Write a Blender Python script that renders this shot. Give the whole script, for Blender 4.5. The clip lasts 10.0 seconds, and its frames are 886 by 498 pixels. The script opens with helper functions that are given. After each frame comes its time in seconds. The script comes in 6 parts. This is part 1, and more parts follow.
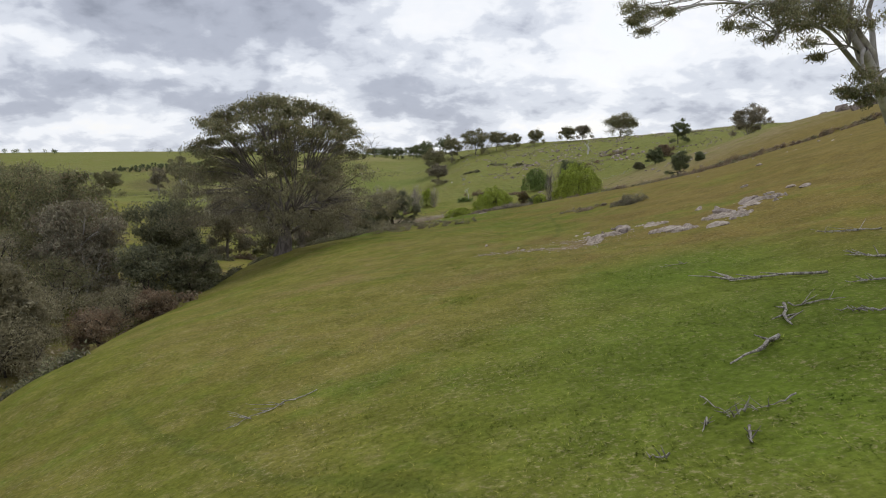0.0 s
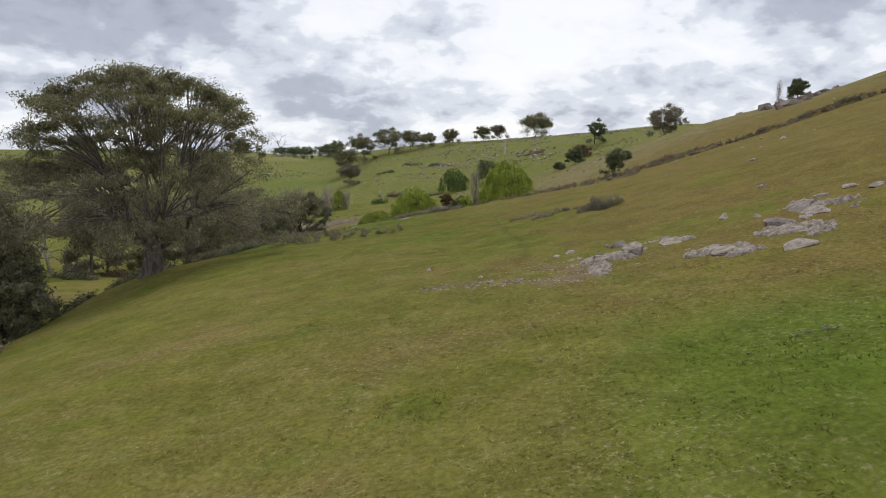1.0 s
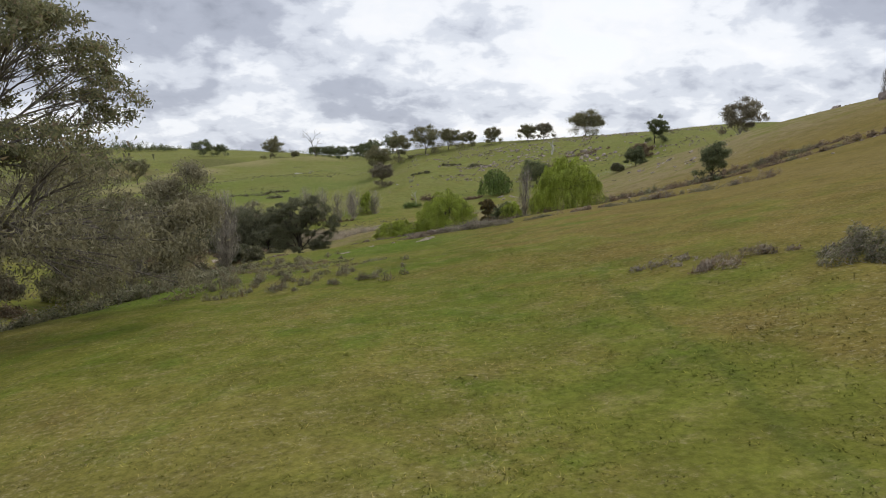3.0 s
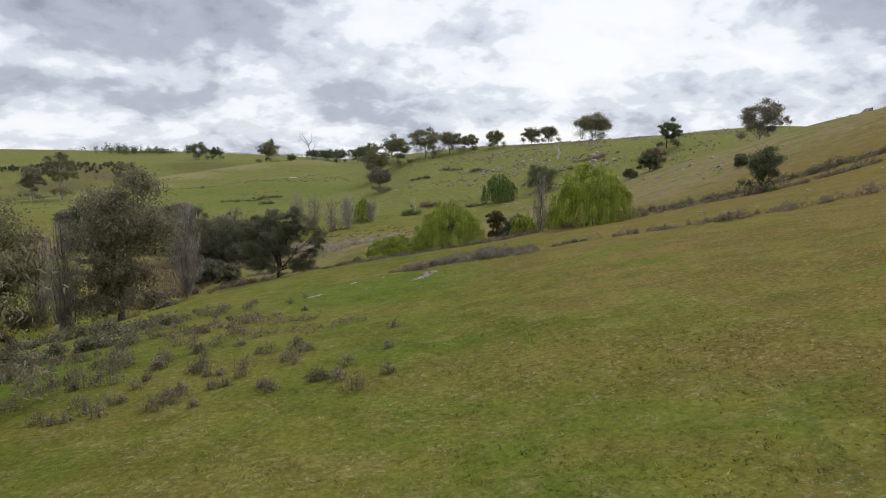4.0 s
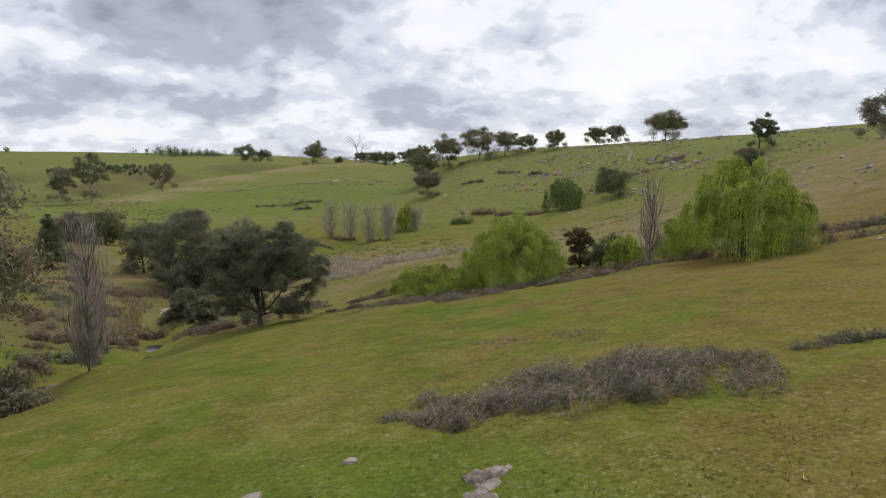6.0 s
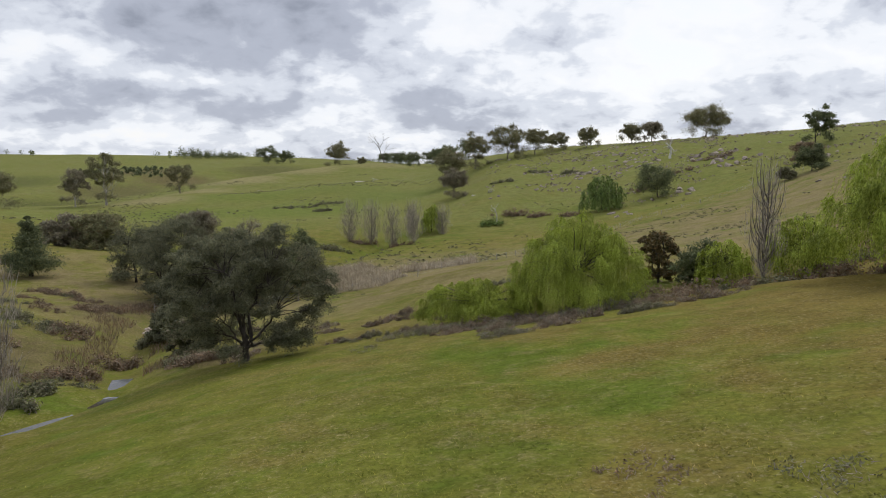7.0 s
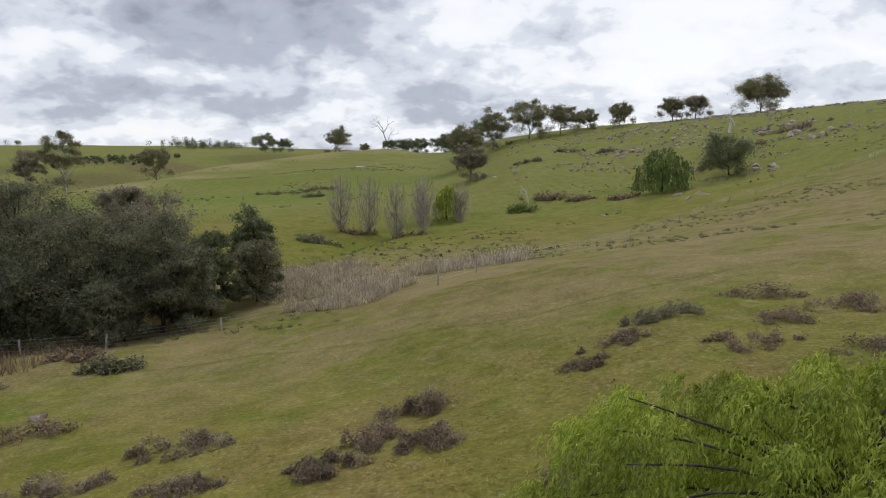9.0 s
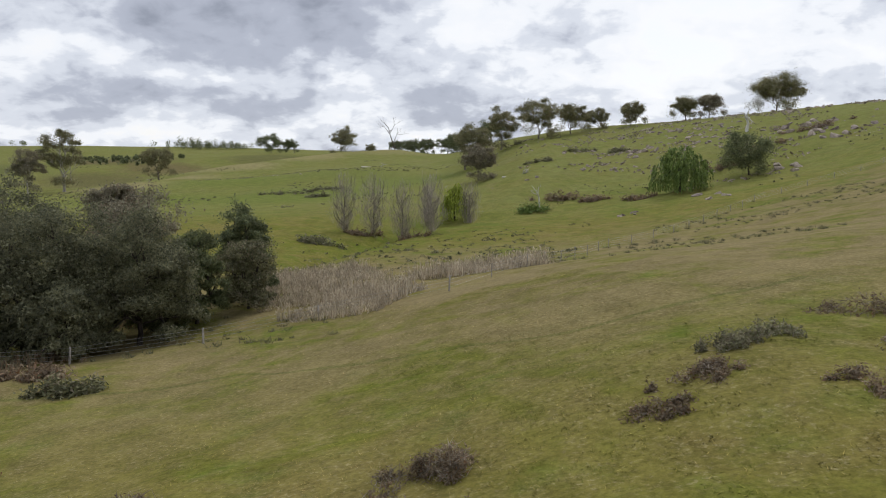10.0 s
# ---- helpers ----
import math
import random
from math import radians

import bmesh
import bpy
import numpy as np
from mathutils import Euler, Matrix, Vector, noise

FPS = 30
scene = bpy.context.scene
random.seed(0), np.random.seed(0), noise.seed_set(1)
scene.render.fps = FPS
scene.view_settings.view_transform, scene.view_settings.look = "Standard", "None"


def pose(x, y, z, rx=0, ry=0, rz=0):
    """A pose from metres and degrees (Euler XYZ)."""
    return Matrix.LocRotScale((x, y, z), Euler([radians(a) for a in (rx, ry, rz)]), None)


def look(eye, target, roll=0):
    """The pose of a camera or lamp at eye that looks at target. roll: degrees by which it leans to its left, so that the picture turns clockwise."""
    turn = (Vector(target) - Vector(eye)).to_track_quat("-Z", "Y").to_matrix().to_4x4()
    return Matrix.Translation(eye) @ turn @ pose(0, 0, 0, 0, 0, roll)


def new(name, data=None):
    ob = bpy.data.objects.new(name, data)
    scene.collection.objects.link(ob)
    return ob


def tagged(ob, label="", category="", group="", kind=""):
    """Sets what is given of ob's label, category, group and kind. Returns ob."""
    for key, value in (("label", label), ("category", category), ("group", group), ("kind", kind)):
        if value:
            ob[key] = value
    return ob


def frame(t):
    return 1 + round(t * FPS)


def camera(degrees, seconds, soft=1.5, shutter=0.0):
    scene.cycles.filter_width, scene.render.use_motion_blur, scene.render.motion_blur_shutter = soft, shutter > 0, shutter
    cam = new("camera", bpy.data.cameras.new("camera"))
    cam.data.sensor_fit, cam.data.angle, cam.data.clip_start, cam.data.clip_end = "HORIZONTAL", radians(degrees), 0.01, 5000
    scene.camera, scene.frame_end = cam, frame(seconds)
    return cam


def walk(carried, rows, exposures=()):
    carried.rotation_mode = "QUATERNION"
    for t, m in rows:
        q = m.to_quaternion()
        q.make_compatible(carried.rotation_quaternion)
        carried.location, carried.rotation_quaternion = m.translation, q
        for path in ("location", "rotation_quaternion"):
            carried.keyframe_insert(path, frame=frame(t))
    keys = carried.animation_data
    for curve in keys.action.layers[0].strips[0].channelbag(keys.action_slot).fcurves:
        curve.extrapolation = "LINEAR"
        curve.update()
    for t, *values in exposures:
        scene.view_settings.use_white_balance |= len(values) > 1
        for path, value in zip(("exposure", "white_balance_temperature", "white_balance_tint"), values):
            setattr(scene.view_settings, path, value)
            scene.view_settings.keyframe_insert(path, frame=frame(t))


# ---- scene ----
# ---------- camera and walk ----------
cam = camera(66.5, 10.0, soft=0.95)

# seconds, eye, degrees to the left, up, roll
ROWS = [
    (0, 0.00, 0.00, 30.00, -0.00, -7.60, -0.10), (0.1, -0.10, 0.66, 29.98, -0.41, -7.60, -0.09), (0.2, -0.20, 1.32, 29.96, -0.82, -7.60, -0.08),
    (0.3, -0.31, 1.97, 29.93, -1.24, -7.60, -0.08), (0.4, -0.41, 2.63, 29.91, -1.65, -7.60, -0.07), (0.5, -0.51, 3.29, 29.89, -2.06, -7.60, -0.06),
    (0.6, -0.61, 3.95, 29.87, -2.47, -7.60, -0.05), (0.6667, -0.68, 4.39, 29.85, -2.75, -7.60, -0.05), (0.7, -0.68, 5.65, 29.79, -3.22, -7.59, -0.03),
    (0.7333, -0.68, 6.91, 29.73, -3.69, -7.58, -0.01), (0.7667, -0.68, 8.18, 29.68, -4.17, -7.58, 0.02), (0.8, -0.68, 9.44, 29.62, -4.64, -7.57, 0.04),
    (0.8333, -0.68, 10.71, 29.56, -5.12, -7.56, 0.06), (0.8667, -0.69, 11.97, 29.50, -5.59, -7.55, 0.08), (0.9, -0.69, 13.24, 29.44, -6.07, -7.54, 0.10),
    (0.9333, -0.69, 14.50, 29.38, -6.54, -7.54, 0.12), (0.9667, -0.69, 15.77, 29.32, -7.02, -7.53, 0.14), (1, -0.69, 17.03, 29.26, -7.49, -7.52, 0.16),
    (1.1, -0.62, 17.70, 29.24, -7.50, -7.52, 0.16), (1.2, -0.55, 18.36, 29.21, -7.51, -7.52, 0.16), (1.3, -0.48, 19.03, 29.19, -7.52, -7.52, 0.16),
    (1.4, -0.41, 19.69, 29.16, -7.53, -7.52, 0.16), (1.5, -0.34, 20.36, 29.14, -7.54, -7.52, 0.16), (1.6, -0.27, 21.03, 29.12, -7.55, -7.52, 0.16),
    (1.6333, -0.08, 22.23, 29.07, -7.51, -7.51, 0.20), (1.6667, 0.11, 23.44, 29.03, -7.47, -7.50, 0.23), (1.7, 0.30, 24.64, 28.99, -7.43, -7.49, 0.27),
    (1.7333, 0.49, 25.85, 28.95, -7.39, -7.48, 0.31), (1.7667, 0.68, 27.05, 28.90, -7.35, -7.47, 0.35), (1.8, 0.87, 28.26, 28.86, -7.32, -7.45, 0.38),
    (1.8333, 1.05, 29.46, 28.82, -7.28, -7.44, 0.42), (1.8667, 1.24, 30.67, 28.77, -7.24, -7.43, 0.46), (1.9, 1.43, 31.87, 28.73, -7.20, -7.42, 0.50),
    (1.9333, 1.62, 33.08, 28.69, -7.16, -7.41, 0.53), (2, 1.69, 33.51, 28.67, -7.06, -7.41, 0.53), (2.1, 1.79, 34.16, 28.64, -6.91, -7.41, 0.52),
    (2.2, 1.89, 34.81, 28.61, -6.76, -7.41, 0.52), (2.3, 2.00, 35.46, 28.59, -6.62, -7.40, 0.51), (2.4, 2.10, 36.11, 28.56, -6.47, -7.40, 0.51),
    (2.5, 2.20, 36.76, 28.53, -6.32, -7.40, 0.50), (2.5333, 2.33, 37.99, 28.50, -6.12, -7.40, 0.52), (2.5667, 2.46, 39.22, 28.46, -5.91, -7.39, 0.53),
    (2.6, 2.59, 40.44, 28.43, -5.71, -7.39, 0.55), (2.6333, 2.72, 41.67, 28.40, -5.51, -7.38, 0.56), (2.6667, 2.85, 42.90, 28.36, -5.30, -7.38, 0.58),
    (2.7, 2.98, 44.13, 28.33, -5.10, -7.38, 0.60), (2.7333, 3.11, 45.35, 28.30, -4.90, -7.37, 0.61), (2.7667, 3.24, 46.58, 28.27, -4.70, -7.37, 0.63),
    (2.8, 3.37, 47.81, 28.23, -4.49, -7.36, 0.64), (2.8333, 3.50, 49.04, 28.20, -4.29, -7.36, 0.66), (2.9, 3.54, 49.47, 28.18, -4.23, -7.36, 0.66),
    (3, 3.60, 50.12, 28.15, -4.14, -7.36, 0.66), (3.1, 3.66, 50.77, 28.12, -4.05, -7.36, 0.66), (3.2, 3.72, 51.42, 28.09, -3.96, -7.36, 0.66),
    (3.3, 3.78, 52.07, 28.06, -3.87, -7.36, 0.66), (3.4, 3.84, 52.72, 28.03, -3.78, -7.36, 0.66), (3.4333, 3.89, 53.88, 28.09, -3.84, -7.33, 0.68),
    (3.4667, 3.93, 55.04, 28.15, -3.91, -7.30, 0.70), (3.5, 3.98, 56.20, 28.22, -3.97, -7.27, 0.72), (3.5333, 4.03, 57.35, 28.28, -4.03, -7.24, 0.74),
    (3.5667, 4.08, 58.51, 28.34, -4.10, -7.20, 0.77), (3.6, 4.12, 59.67, 28.40, -4.16, -7.17, 0.79), (3.6333, 4.17, 60.83, 28.46, -4.22, -7.14, 0.81),
    (3.6667, 4.22, 61.99, 28.53, -4.28, -7.11, 0.83), (3.7, 4.26, 63.15, 28.59, -4.35, -7.08, 0.85), (3.7333, 4.31, 64.31, 28.65, -4.41, -7.05, 0.87),
    (3.8, 4.31, 64.74, 28.63, -4.35, -7.05, 0.87), (3.9, 4.31, 65.39, 28.60, -4.26, -7.05, 0.87), (4, 4.31, 66.04, 28.57, -4.17, -7.05, 0.87),
    (4.1, 4.31, 66.69, 28.54, -4.08, -7.05, 0.87), (4.1667, 4.31, 67.12, 28.52, -4.02, -7.05, 0.87), (4.2, 4.39, 68.33, 28.51, -3.86, -7.04, 0.88),
    (4.2333, 4.48, 69.53, 28.49, -3.70, -7.03, 0.88), (4.2667, 4.57, 70.74, 28.48, -3.54, -7.02, 0.89), (4.3, 4.65, 71.95, 28.46, -3.38, -7.01, 0.89),
    (4.3333, 4.73, 73.15, 28.45, -3.23, -7.00, 0.89), (4.3667, 4.82, 74.36, 28.44, -3.07, -6.98, 0.90), (4.4, 4.91, 75.56, 28.42, -2.91, -6.97, 0.91),
    (4.4333, 4.99, 76.77, 28.41, -2.75, -6.96, 0.91), (4.4667, 5.08, 77.98, 28.39, -2.59, -6.95, 0.92), (4.5, 5.16, 79.18, 28.38, -2.43, -6.94, 0.92),
    (4.6, 5.19, 79.89, 28.35, -2.33, -6.94, 0.92), (4.7, 5.23, 80.61, 28.32, -2.23, -6.94, 0.93), (4.8, 5.26, 81.32, 28.30, -2.13, -6.93, 0.93),
    (4.9, 5.30, 82.04, 28.27, -2.03, -6.93, 0.94), (5, 5.33, 82.75, 28.24, -1.93, -6.93, 0.94), (5.1, 5.36, 83.46, 28.21, -1.83, -6.93, 0.94),
    (5.1667, 5.39, 83.94, 28.19, -1.76, -6.93, 0.95), (5.2, 5.40, 85.13, 28.16, -1.60, -6.91, 0.96), (5.2333, 5.42, 86.32, 28.13, -1.44, -6.90, 0.97),
    (5.2667, 5.44, 87.52, 28.10, -1.28, -6.88, 0.97), (5.3, 5.45, 88.71, 28.06, -1.12, -6.86, 0.98), (5.3333, 5.47, 89.90, 28.03, -0.96, -6.85, 0.99),
    (5.3667, 5.48, 91.10, 28.00, -0.80, -6.83, 1.00), (5.4, 5.50, 92.29, 27.97, -0.63, -6.82, 1.01), (5.4333, 5.52, 93.48, 27.93, -0.47, -6.80, 1.02),
    (5.4667, 5.53, 94.68, 27.90, -0.31, -6.79, 1.03), (5.5, 5.55, 95.87, 27.87, -0.15, -6.77, 1.04), (5.6, 5.61, 96.52, 27.84, -0.06, -6.77, 1.04),
    (5.7, 5.67, 97.17, 27.81, 0.03, -6.77, 1.04), (5.8, 5.73, 97.82, 27.78, 0.12, -6.77, 1.04), (5.9, 5.79, 98.47, 27.75, 0.21, -6.77, 1.04),
    (6, 5.85, 99.12, 27.72, 0.30, -6.77, 1.04), (6.1, 5.91, 99.77, 27.69, 0.39, -6.77, 1.04), (6.1333, 5.78, 100.97, 27.61, 0.57, -6.76, 1.01),
    (6.1667, 5.64, 102.17, 27.54, 0.76, -6.74, 0.99), (6.2, 5.51, 103.37, 27.46, 0.94, -6.72, 0.96), (6.2333, 5.37, 104.57, 27.39, 1.12, -6.71, 0.93),
    (6.2667, 5.24, 105.77, 27.31, 1.31, -6.69, 0.90), (6.3, 5.10, 106.97, 27.23, 1.49, -6.68, 0.88), (6.3333, 4.97, 108.17, 27.16, 1.68, -6.67, 0.85),
    (6.3667, 4.83, 109.38, 27.08, 1.86, -6.65, 0.82), (6.4, 4.70, 110.58, 27.01, 2.04, -6.63, 0.80), (6.4333, 4.56, 111.78, 26.93, 2.23, -6.62, 0.77),
    (6.5, 4.53, 112.21, 26.87, 2.24, -6.62, 0.77), (6.6, 4.48, 112.86, 26.78, 2.26, -6.62, 0.77), (6.7, 4.43, 113.51, 26.69, 2.28, -6.62, 0.77),
    (6.8, 4.38, 114.16, 26.60, 2.30, -6.62, 0.77), (6.9, 4.33, 114.81, 26.51, 2.32, -6.62, 0.77), (7, 4.28, 115.46, 26.42, 2.34, -6.62, 0.77),
    (7.0333, 4.15, 116.64, 26.26, 2.33, -6.63, 0.76), (7.0667, 4.01, 117.83, 26.10, 2.33, -6.65, 0.76), (7.1, 3.88, 119.01, 25.94, 2.32, -6.66, 0.75),
    (7.1333, 3.74, 120.19, 25.78, 2.31, -6.68, 0.75), (7.1667, 3.61, 121.38, 25.63, 2.31, -6.69, 0.74), (7.2, 3.47, 122.56, 25.47, 2.30, -6.71, 0.74),
    (7.2333, 3.34, 123.75, 25.31, 2.29, -6.72, 0.73), (7.2667, 3.20, 124.93, 25.15, 2.29, -6.73, 0.72), (7.3, 3.07, 126.11, 24.99, 2.28, -6.75, 0.72),
    (7.3333, 2.93, 127.30, 24.83, 2.27, -6.76, 0.71), (7.3667, 2.80, 128.48, 24.67, 2.26, -6.78, 0.71), (7.4, 2.78, 128.69, 24.63, 2.27, -6.78, 0.71),
    (7.5, 2.71, 129.32, 24.52, 2.27, -6.78, 0.71), (7.6, 2.64, 129.95, 24.41, 2.27, -6.78, 0.71), (7.7, 2.58, 130.58, 24.29, 2.28, -6.78, 0.71),
    (7.8, 2.51, 131.20, 24.18, 2.28, -6.79, 0.72), (7.9, 2.45, 131.83, 24.06, 2.29, -6.79, 0.72), (8, 2.38, 132.46, 23.95, 2.29, -6.79, 0.72),
    (8.0333, 2.27, 133.59, 23.80, 2.28, -6.81, 0.72), (8.0667, 2.15, 134.71, 23.66, 2.27, -6.83, 0.72), (8.1, 2.04, 135.84, 23.51, 2.27, -6.85, 0.72),
    (8.1333, 1.93, 136.96, 23.36, 2.26, -6.86, 0.72), (8.1667, 1.81, 138.09, 23.22, 2.25, -6.88, 0.72), (8.2, 1.70, 139.22, 23.07, 2.24, -6.90, 0.72),
    (8.2333, 1.59, 140.34, 22.93, 2.23, -6.92, 0.72), (8.2667, 1.47, 141.47, 22.78, 2.23, -6.94, 0.72), (8.3, 1.36, 142.60, 22.63, 2.22, -6.96, 0.72),
    (8.3333, 1.25, 143.72, 22.49, 2.21, -6.98, 0.72), (8.4, 1.20, 144.15, 22.42, 2.22, -6.98, 0.71), (8.5, 1.13, 144.79, 22.32, 2.24, -6.99, 0.71),
    (8.6, 1.06, 145.43, 22.22, 2.26, -7.00, 0.71), (8.6667, 1.01, 145.86, 22.15, 2.27, -7.00, 0.70), (8.7, 0.89, 147.12, 22.01, 2.33, -7.01, 0.69),
    (8.7333, 0.76, 148.39, 21.86, 2.39, -7.01, 0.68), (8.7667, 0.63, 149.66, 21.71, 2.45, -7.01, 0.67), (8.8, 0.51, 150.93, 21.56, 2.51, -7.02, 0.65),
    (8.8333, 0.38, 152.19, 21.42, 2.57, -7.02, 0.64), (8.8667, 0.26, 153.46, 21.27, 2.64, -7.03, 0.63), (8.9, 0.13, 154.73, 21.12, 2.70, -7.03, 0.62),
    (8.9333, 0.00, 155.99, 20.97, 2.76, -7.03, 0.60), (8.9667, -0.12, 157.26, 20.83, 2.82, -7.04, 0.59), (9, -0.25, 158.53, 20.68, 2.88, -7.04, 0.58),
    (9.1, -0.33, 159.13, 20.59, 2.93, -7.02, 0.59), (9.2, -0.40, 159.74, 20.51, 2.98, -7.00, 0.61), (9.3, -0.47, 160.34, 20.43, 3.03, -6.98, 0.62),
    (9.4, -0.55, 160.94, 20.35, 3.08, -6.96, 0.63), (9.5, -0.62, 161.55, 20.26, 3.13, -6.94, 0.64), (9.6, -0.70, 162.22, 20.18, 3.19, -6.93, 0.65),
    (9.7, -0.78, 162.89, 20.11, 3.24, -6.91, 0.66), (9.8, -0.86, 163.56, 20.03, 3.29, -6.90, 0.67), (9.9, -0.95, 164.23, 19.95, 3.34, -6.89, 0.68),
    (10, -1.03, 164.90, 19.87, 3.39, -6.87, 0.69),
]

walk(cam, [(t, look((x, y, z), (x - math.sin(radians(a)) * math.cos(radians(p)), y + math.cos(radians(a)) * math.cos(radians(p)), z + math.sin(radians(p))), r))
           for t, x, y, z, a, p, r in ROWS])

# ---------- sky, sun ----------
SUN_AZ, SUN_EL = -24.0, 48.0          # degrees to the left of +y, and above the horizon
SKY_GAIN = 1.28


def node(nt, kind, **values):
    n = nt.nodes.new(kind)
    for key, v in values.items():
        if key in n.inputs:
            n.inputs[key].default_value = v
    return n


def math_node(nt, op, a, b=None, c=None):
    n = nt.nodes.new("ShaderNodeMath")
    n.operation = op
    for i, v in enumerate((a, b, c)):
        if v is None:
            continue
        if isinstance(v, (int, float)):
            n.inputs[i].default_value = v
        else:
            nt.links.new(v, n.inputs[i])
    return n.outputs[0]


def mix_color(nt, f, a, b, blend="MIX"):
    n = nt.nodes.new("ShaderNodeMix")
    n.data_type, n.blend_type = "RGBA", blend
    for i, v in ((0, f), (6, a), (7, b)):
        if isinstance(v, (int, float)):
            n.inputs[i].default_value = v
        elif isinstance(v, tuple):
            n.inputs[i].default_value = (*v, 1)
        else:
            nt.links.new(v, n.inputs[i])
    return n.outputs[2]


def ramp(nt, v, stops):
    n = nt.nodes.new("ShaderNodeValToRGB")
    n.color_ramp.interpolation = "EASE"
    e = n.color_ramp.elements
    while len(e) < len(stops):
        e.new(0.5)
    for el, (p, c) in zip(e, stops):
        el.position, el.color = p, (*((c, c, c) if isinstance(c, (int, float)) else c), 1)
    nt.links.new(v, n.inputs[0])
    return n.outputs[0]


def noise_node(nt, vec, scale, detail=4.0, rough=0.55, distort=0.0):
    n = node(nt, "ShaderNodeTexNoise", Scale=scale, Detail=detail, Roughness=rough, Distortion=distort)
    if vec is not None:
        nt.links.new(vec, n.inputs["Vector"])
    return n.outputs[0]


def make_world():
    world = bpy.data.worlds.new("sky")
    scene.world = world
    world.use_nodes = True
    nt = world.node_tree
    nt.nodes.clear()
    out, bg = nt.nodes.new("ShaderNodeOutputWorld"), nt.nodes.new("ShaderNodeBackground")
    nt.links.new(bg.outputs[0], out.inputs[0])
    sky = nt.nodes.new("ShaderNodeTexSky")
    sky.sky_type, sky.sun_disc = "NISHITA", False
    sky.sun_elevation, sky.sun_rotation = radians(SUN_EL), radians(-SUN_AZ)
    blue = mix_color(nt, 1.0, sky.outputs[0], (0.10, 0.10, 0.10), "MULTIPLY")
    tc = nt.nodes.new("ShaderNodeTexCoord")
    sep = nt.nodes.new("ShaderNodeSeparateXYZ")
    nt.links.new(tc.outputs["Generated"], sep.inputs[0])
    # the cloud layer seen from below: flatter towards the horizon
    level = math_node(nt, "ADD", math_node(nt, "MAXIMUM", sep.outputs[2], 0.0), 0.42)
    layer = nt.nodes.new("ShaderNodeCombineXYZ")
    nt.links.new(math_node(nt, "DIVIDE", sep.outputs[0], level), layer.inputs[0])
    nt.links.new(math_node(nt, "DIVIDE", sep.outputs[1], level), layer.inputs[1])
    big = noise_node(nt, layer.outputs[0], 3.6, 4, 0.5, 0.3)
    fine = noise_node(nt, layer.outputs[0], 12.0, 9, 0.55, 0.25)
    thick = math_node(nt, "ADD", math_node(nt, "MULTIPLY", big, 0.85), math_node(nt, "MULTIPLY", fine, 0.50))
    thick = math_node(nt, "SUBTRACT", thick, 0.125)

    def bank(az, el, wide, tall):
        """A soft bump of the cloud cover round a direction."""
        a, e = radians(az), radians(el)
        c = Vector((-math.sin(a) * math.cos(e), math.cos(a) * math.cos(e), math.sin(e)))
        right = Vector((math.cos(a), math.sin(a), 0))
        upv = right.cross(c)

        def along(v, size):
            d = nt.nodes.new("ShaderNodeVectorMath")
            d.operation = "DOT_PRODUCT"
            nt.links.new(tc.outputs["Generated"], d.inputs[0])
            d.inputs[1].default_value = v
            return math_node(nt, "POWER", math_node(nt, "DIVIDE", d.outputs["Value"], size), 2)
        dist = math_node(nt, "ADD", along(right, wide), along(upv, tall))
        return math_node(nt, "EXPONENT", math_node(nt, "MULTIPLY", dist, -1))
    for az, el, wide, tall, gain in CLOUD_BANKS:
        thick = math_node(nt, "ADD", thick, math_node(nt, "MULTIPLY", bank(az, el, wide, tall), gain))
    cloud = ramp(nt, thick, [(0.30, (0.765, 0.765, 0.78)), (0.44, (0.71, 0.73, 0.77)), (0.55, (0.55, 0.58, 0.645)), (0.70, (0.36, 0.386, 0.458)), (0.98, (0.213, 0.233, 0.287))])
    cover = ramp(nt, thick, [(0.20, 0.80), (0.42, 0.97)])
    col = mix_color(nt, cover, blue, cloud)
    nt.links.new(col, bg.inputs[0])
    bg.inputs[1].default_value = SKY_GAIN


# direction, spread and thickness of the large cloud masses: dark banks plus, bright gaps minus
CLOUD_BANKS = [(21.5, 11.3, 0.150, 0.050, 0.30), (14, 13.0, 0.10, 0.04, 0.12), (31, 5.6, 0.085, 0.03, 0.20), (1, 5.0, 0.10, 0.028, 0.10), (17, 4.6, 0.10, 0.018, 0.10), (-17, 11.5, 0.17, 0.09, -0.26),
               (-3, 7.6, 0.09, 0.03, -0.12), (31, 9.0, 0.05, 0.025, -0.18), (23, 6.8, 0.10, 0.012, -0.16), (27, 2.2, 0.18, 0.012, -0.18), (-36, 12, 0.10, 0.05, 0.10), (-15, 4.0, 0.14, 0.012, 0.10),
               (-10, 2.6, 0.10, 0.010, -0.14), (0, 14.5, 0.12, 0.02, 0.08)]
make_world()

sun = new("sun", bpy.data.lights.new("sun", "SUN"))
sun.data.energy, sun.data.angle, sun.data.color = 1.45, radians(20), (1.0, 0.95, 0.87)
_a, _e = radians(SUN_AZ), radians(SUN_EL)
sun.matrix_world = look((-math.sin(_a) * math.cos(_e) * 100, math.cos(_a) * math.cos(_e) * 100, math.sin(_e) * 100), (0, 0, 0))


# ---------- materials ----------
def material(name, rough=0.9):
    m = bpy.data.materials.new(name)
    m.use_nodes = True
    nt = m.node_tree
    b = nt.nodes["Principled BSDF"]
    b.inputs["Roughness"].default_value = rough
    b.inputs["Specular IOR Level"].default_value = 0.25
    return m, nt, b


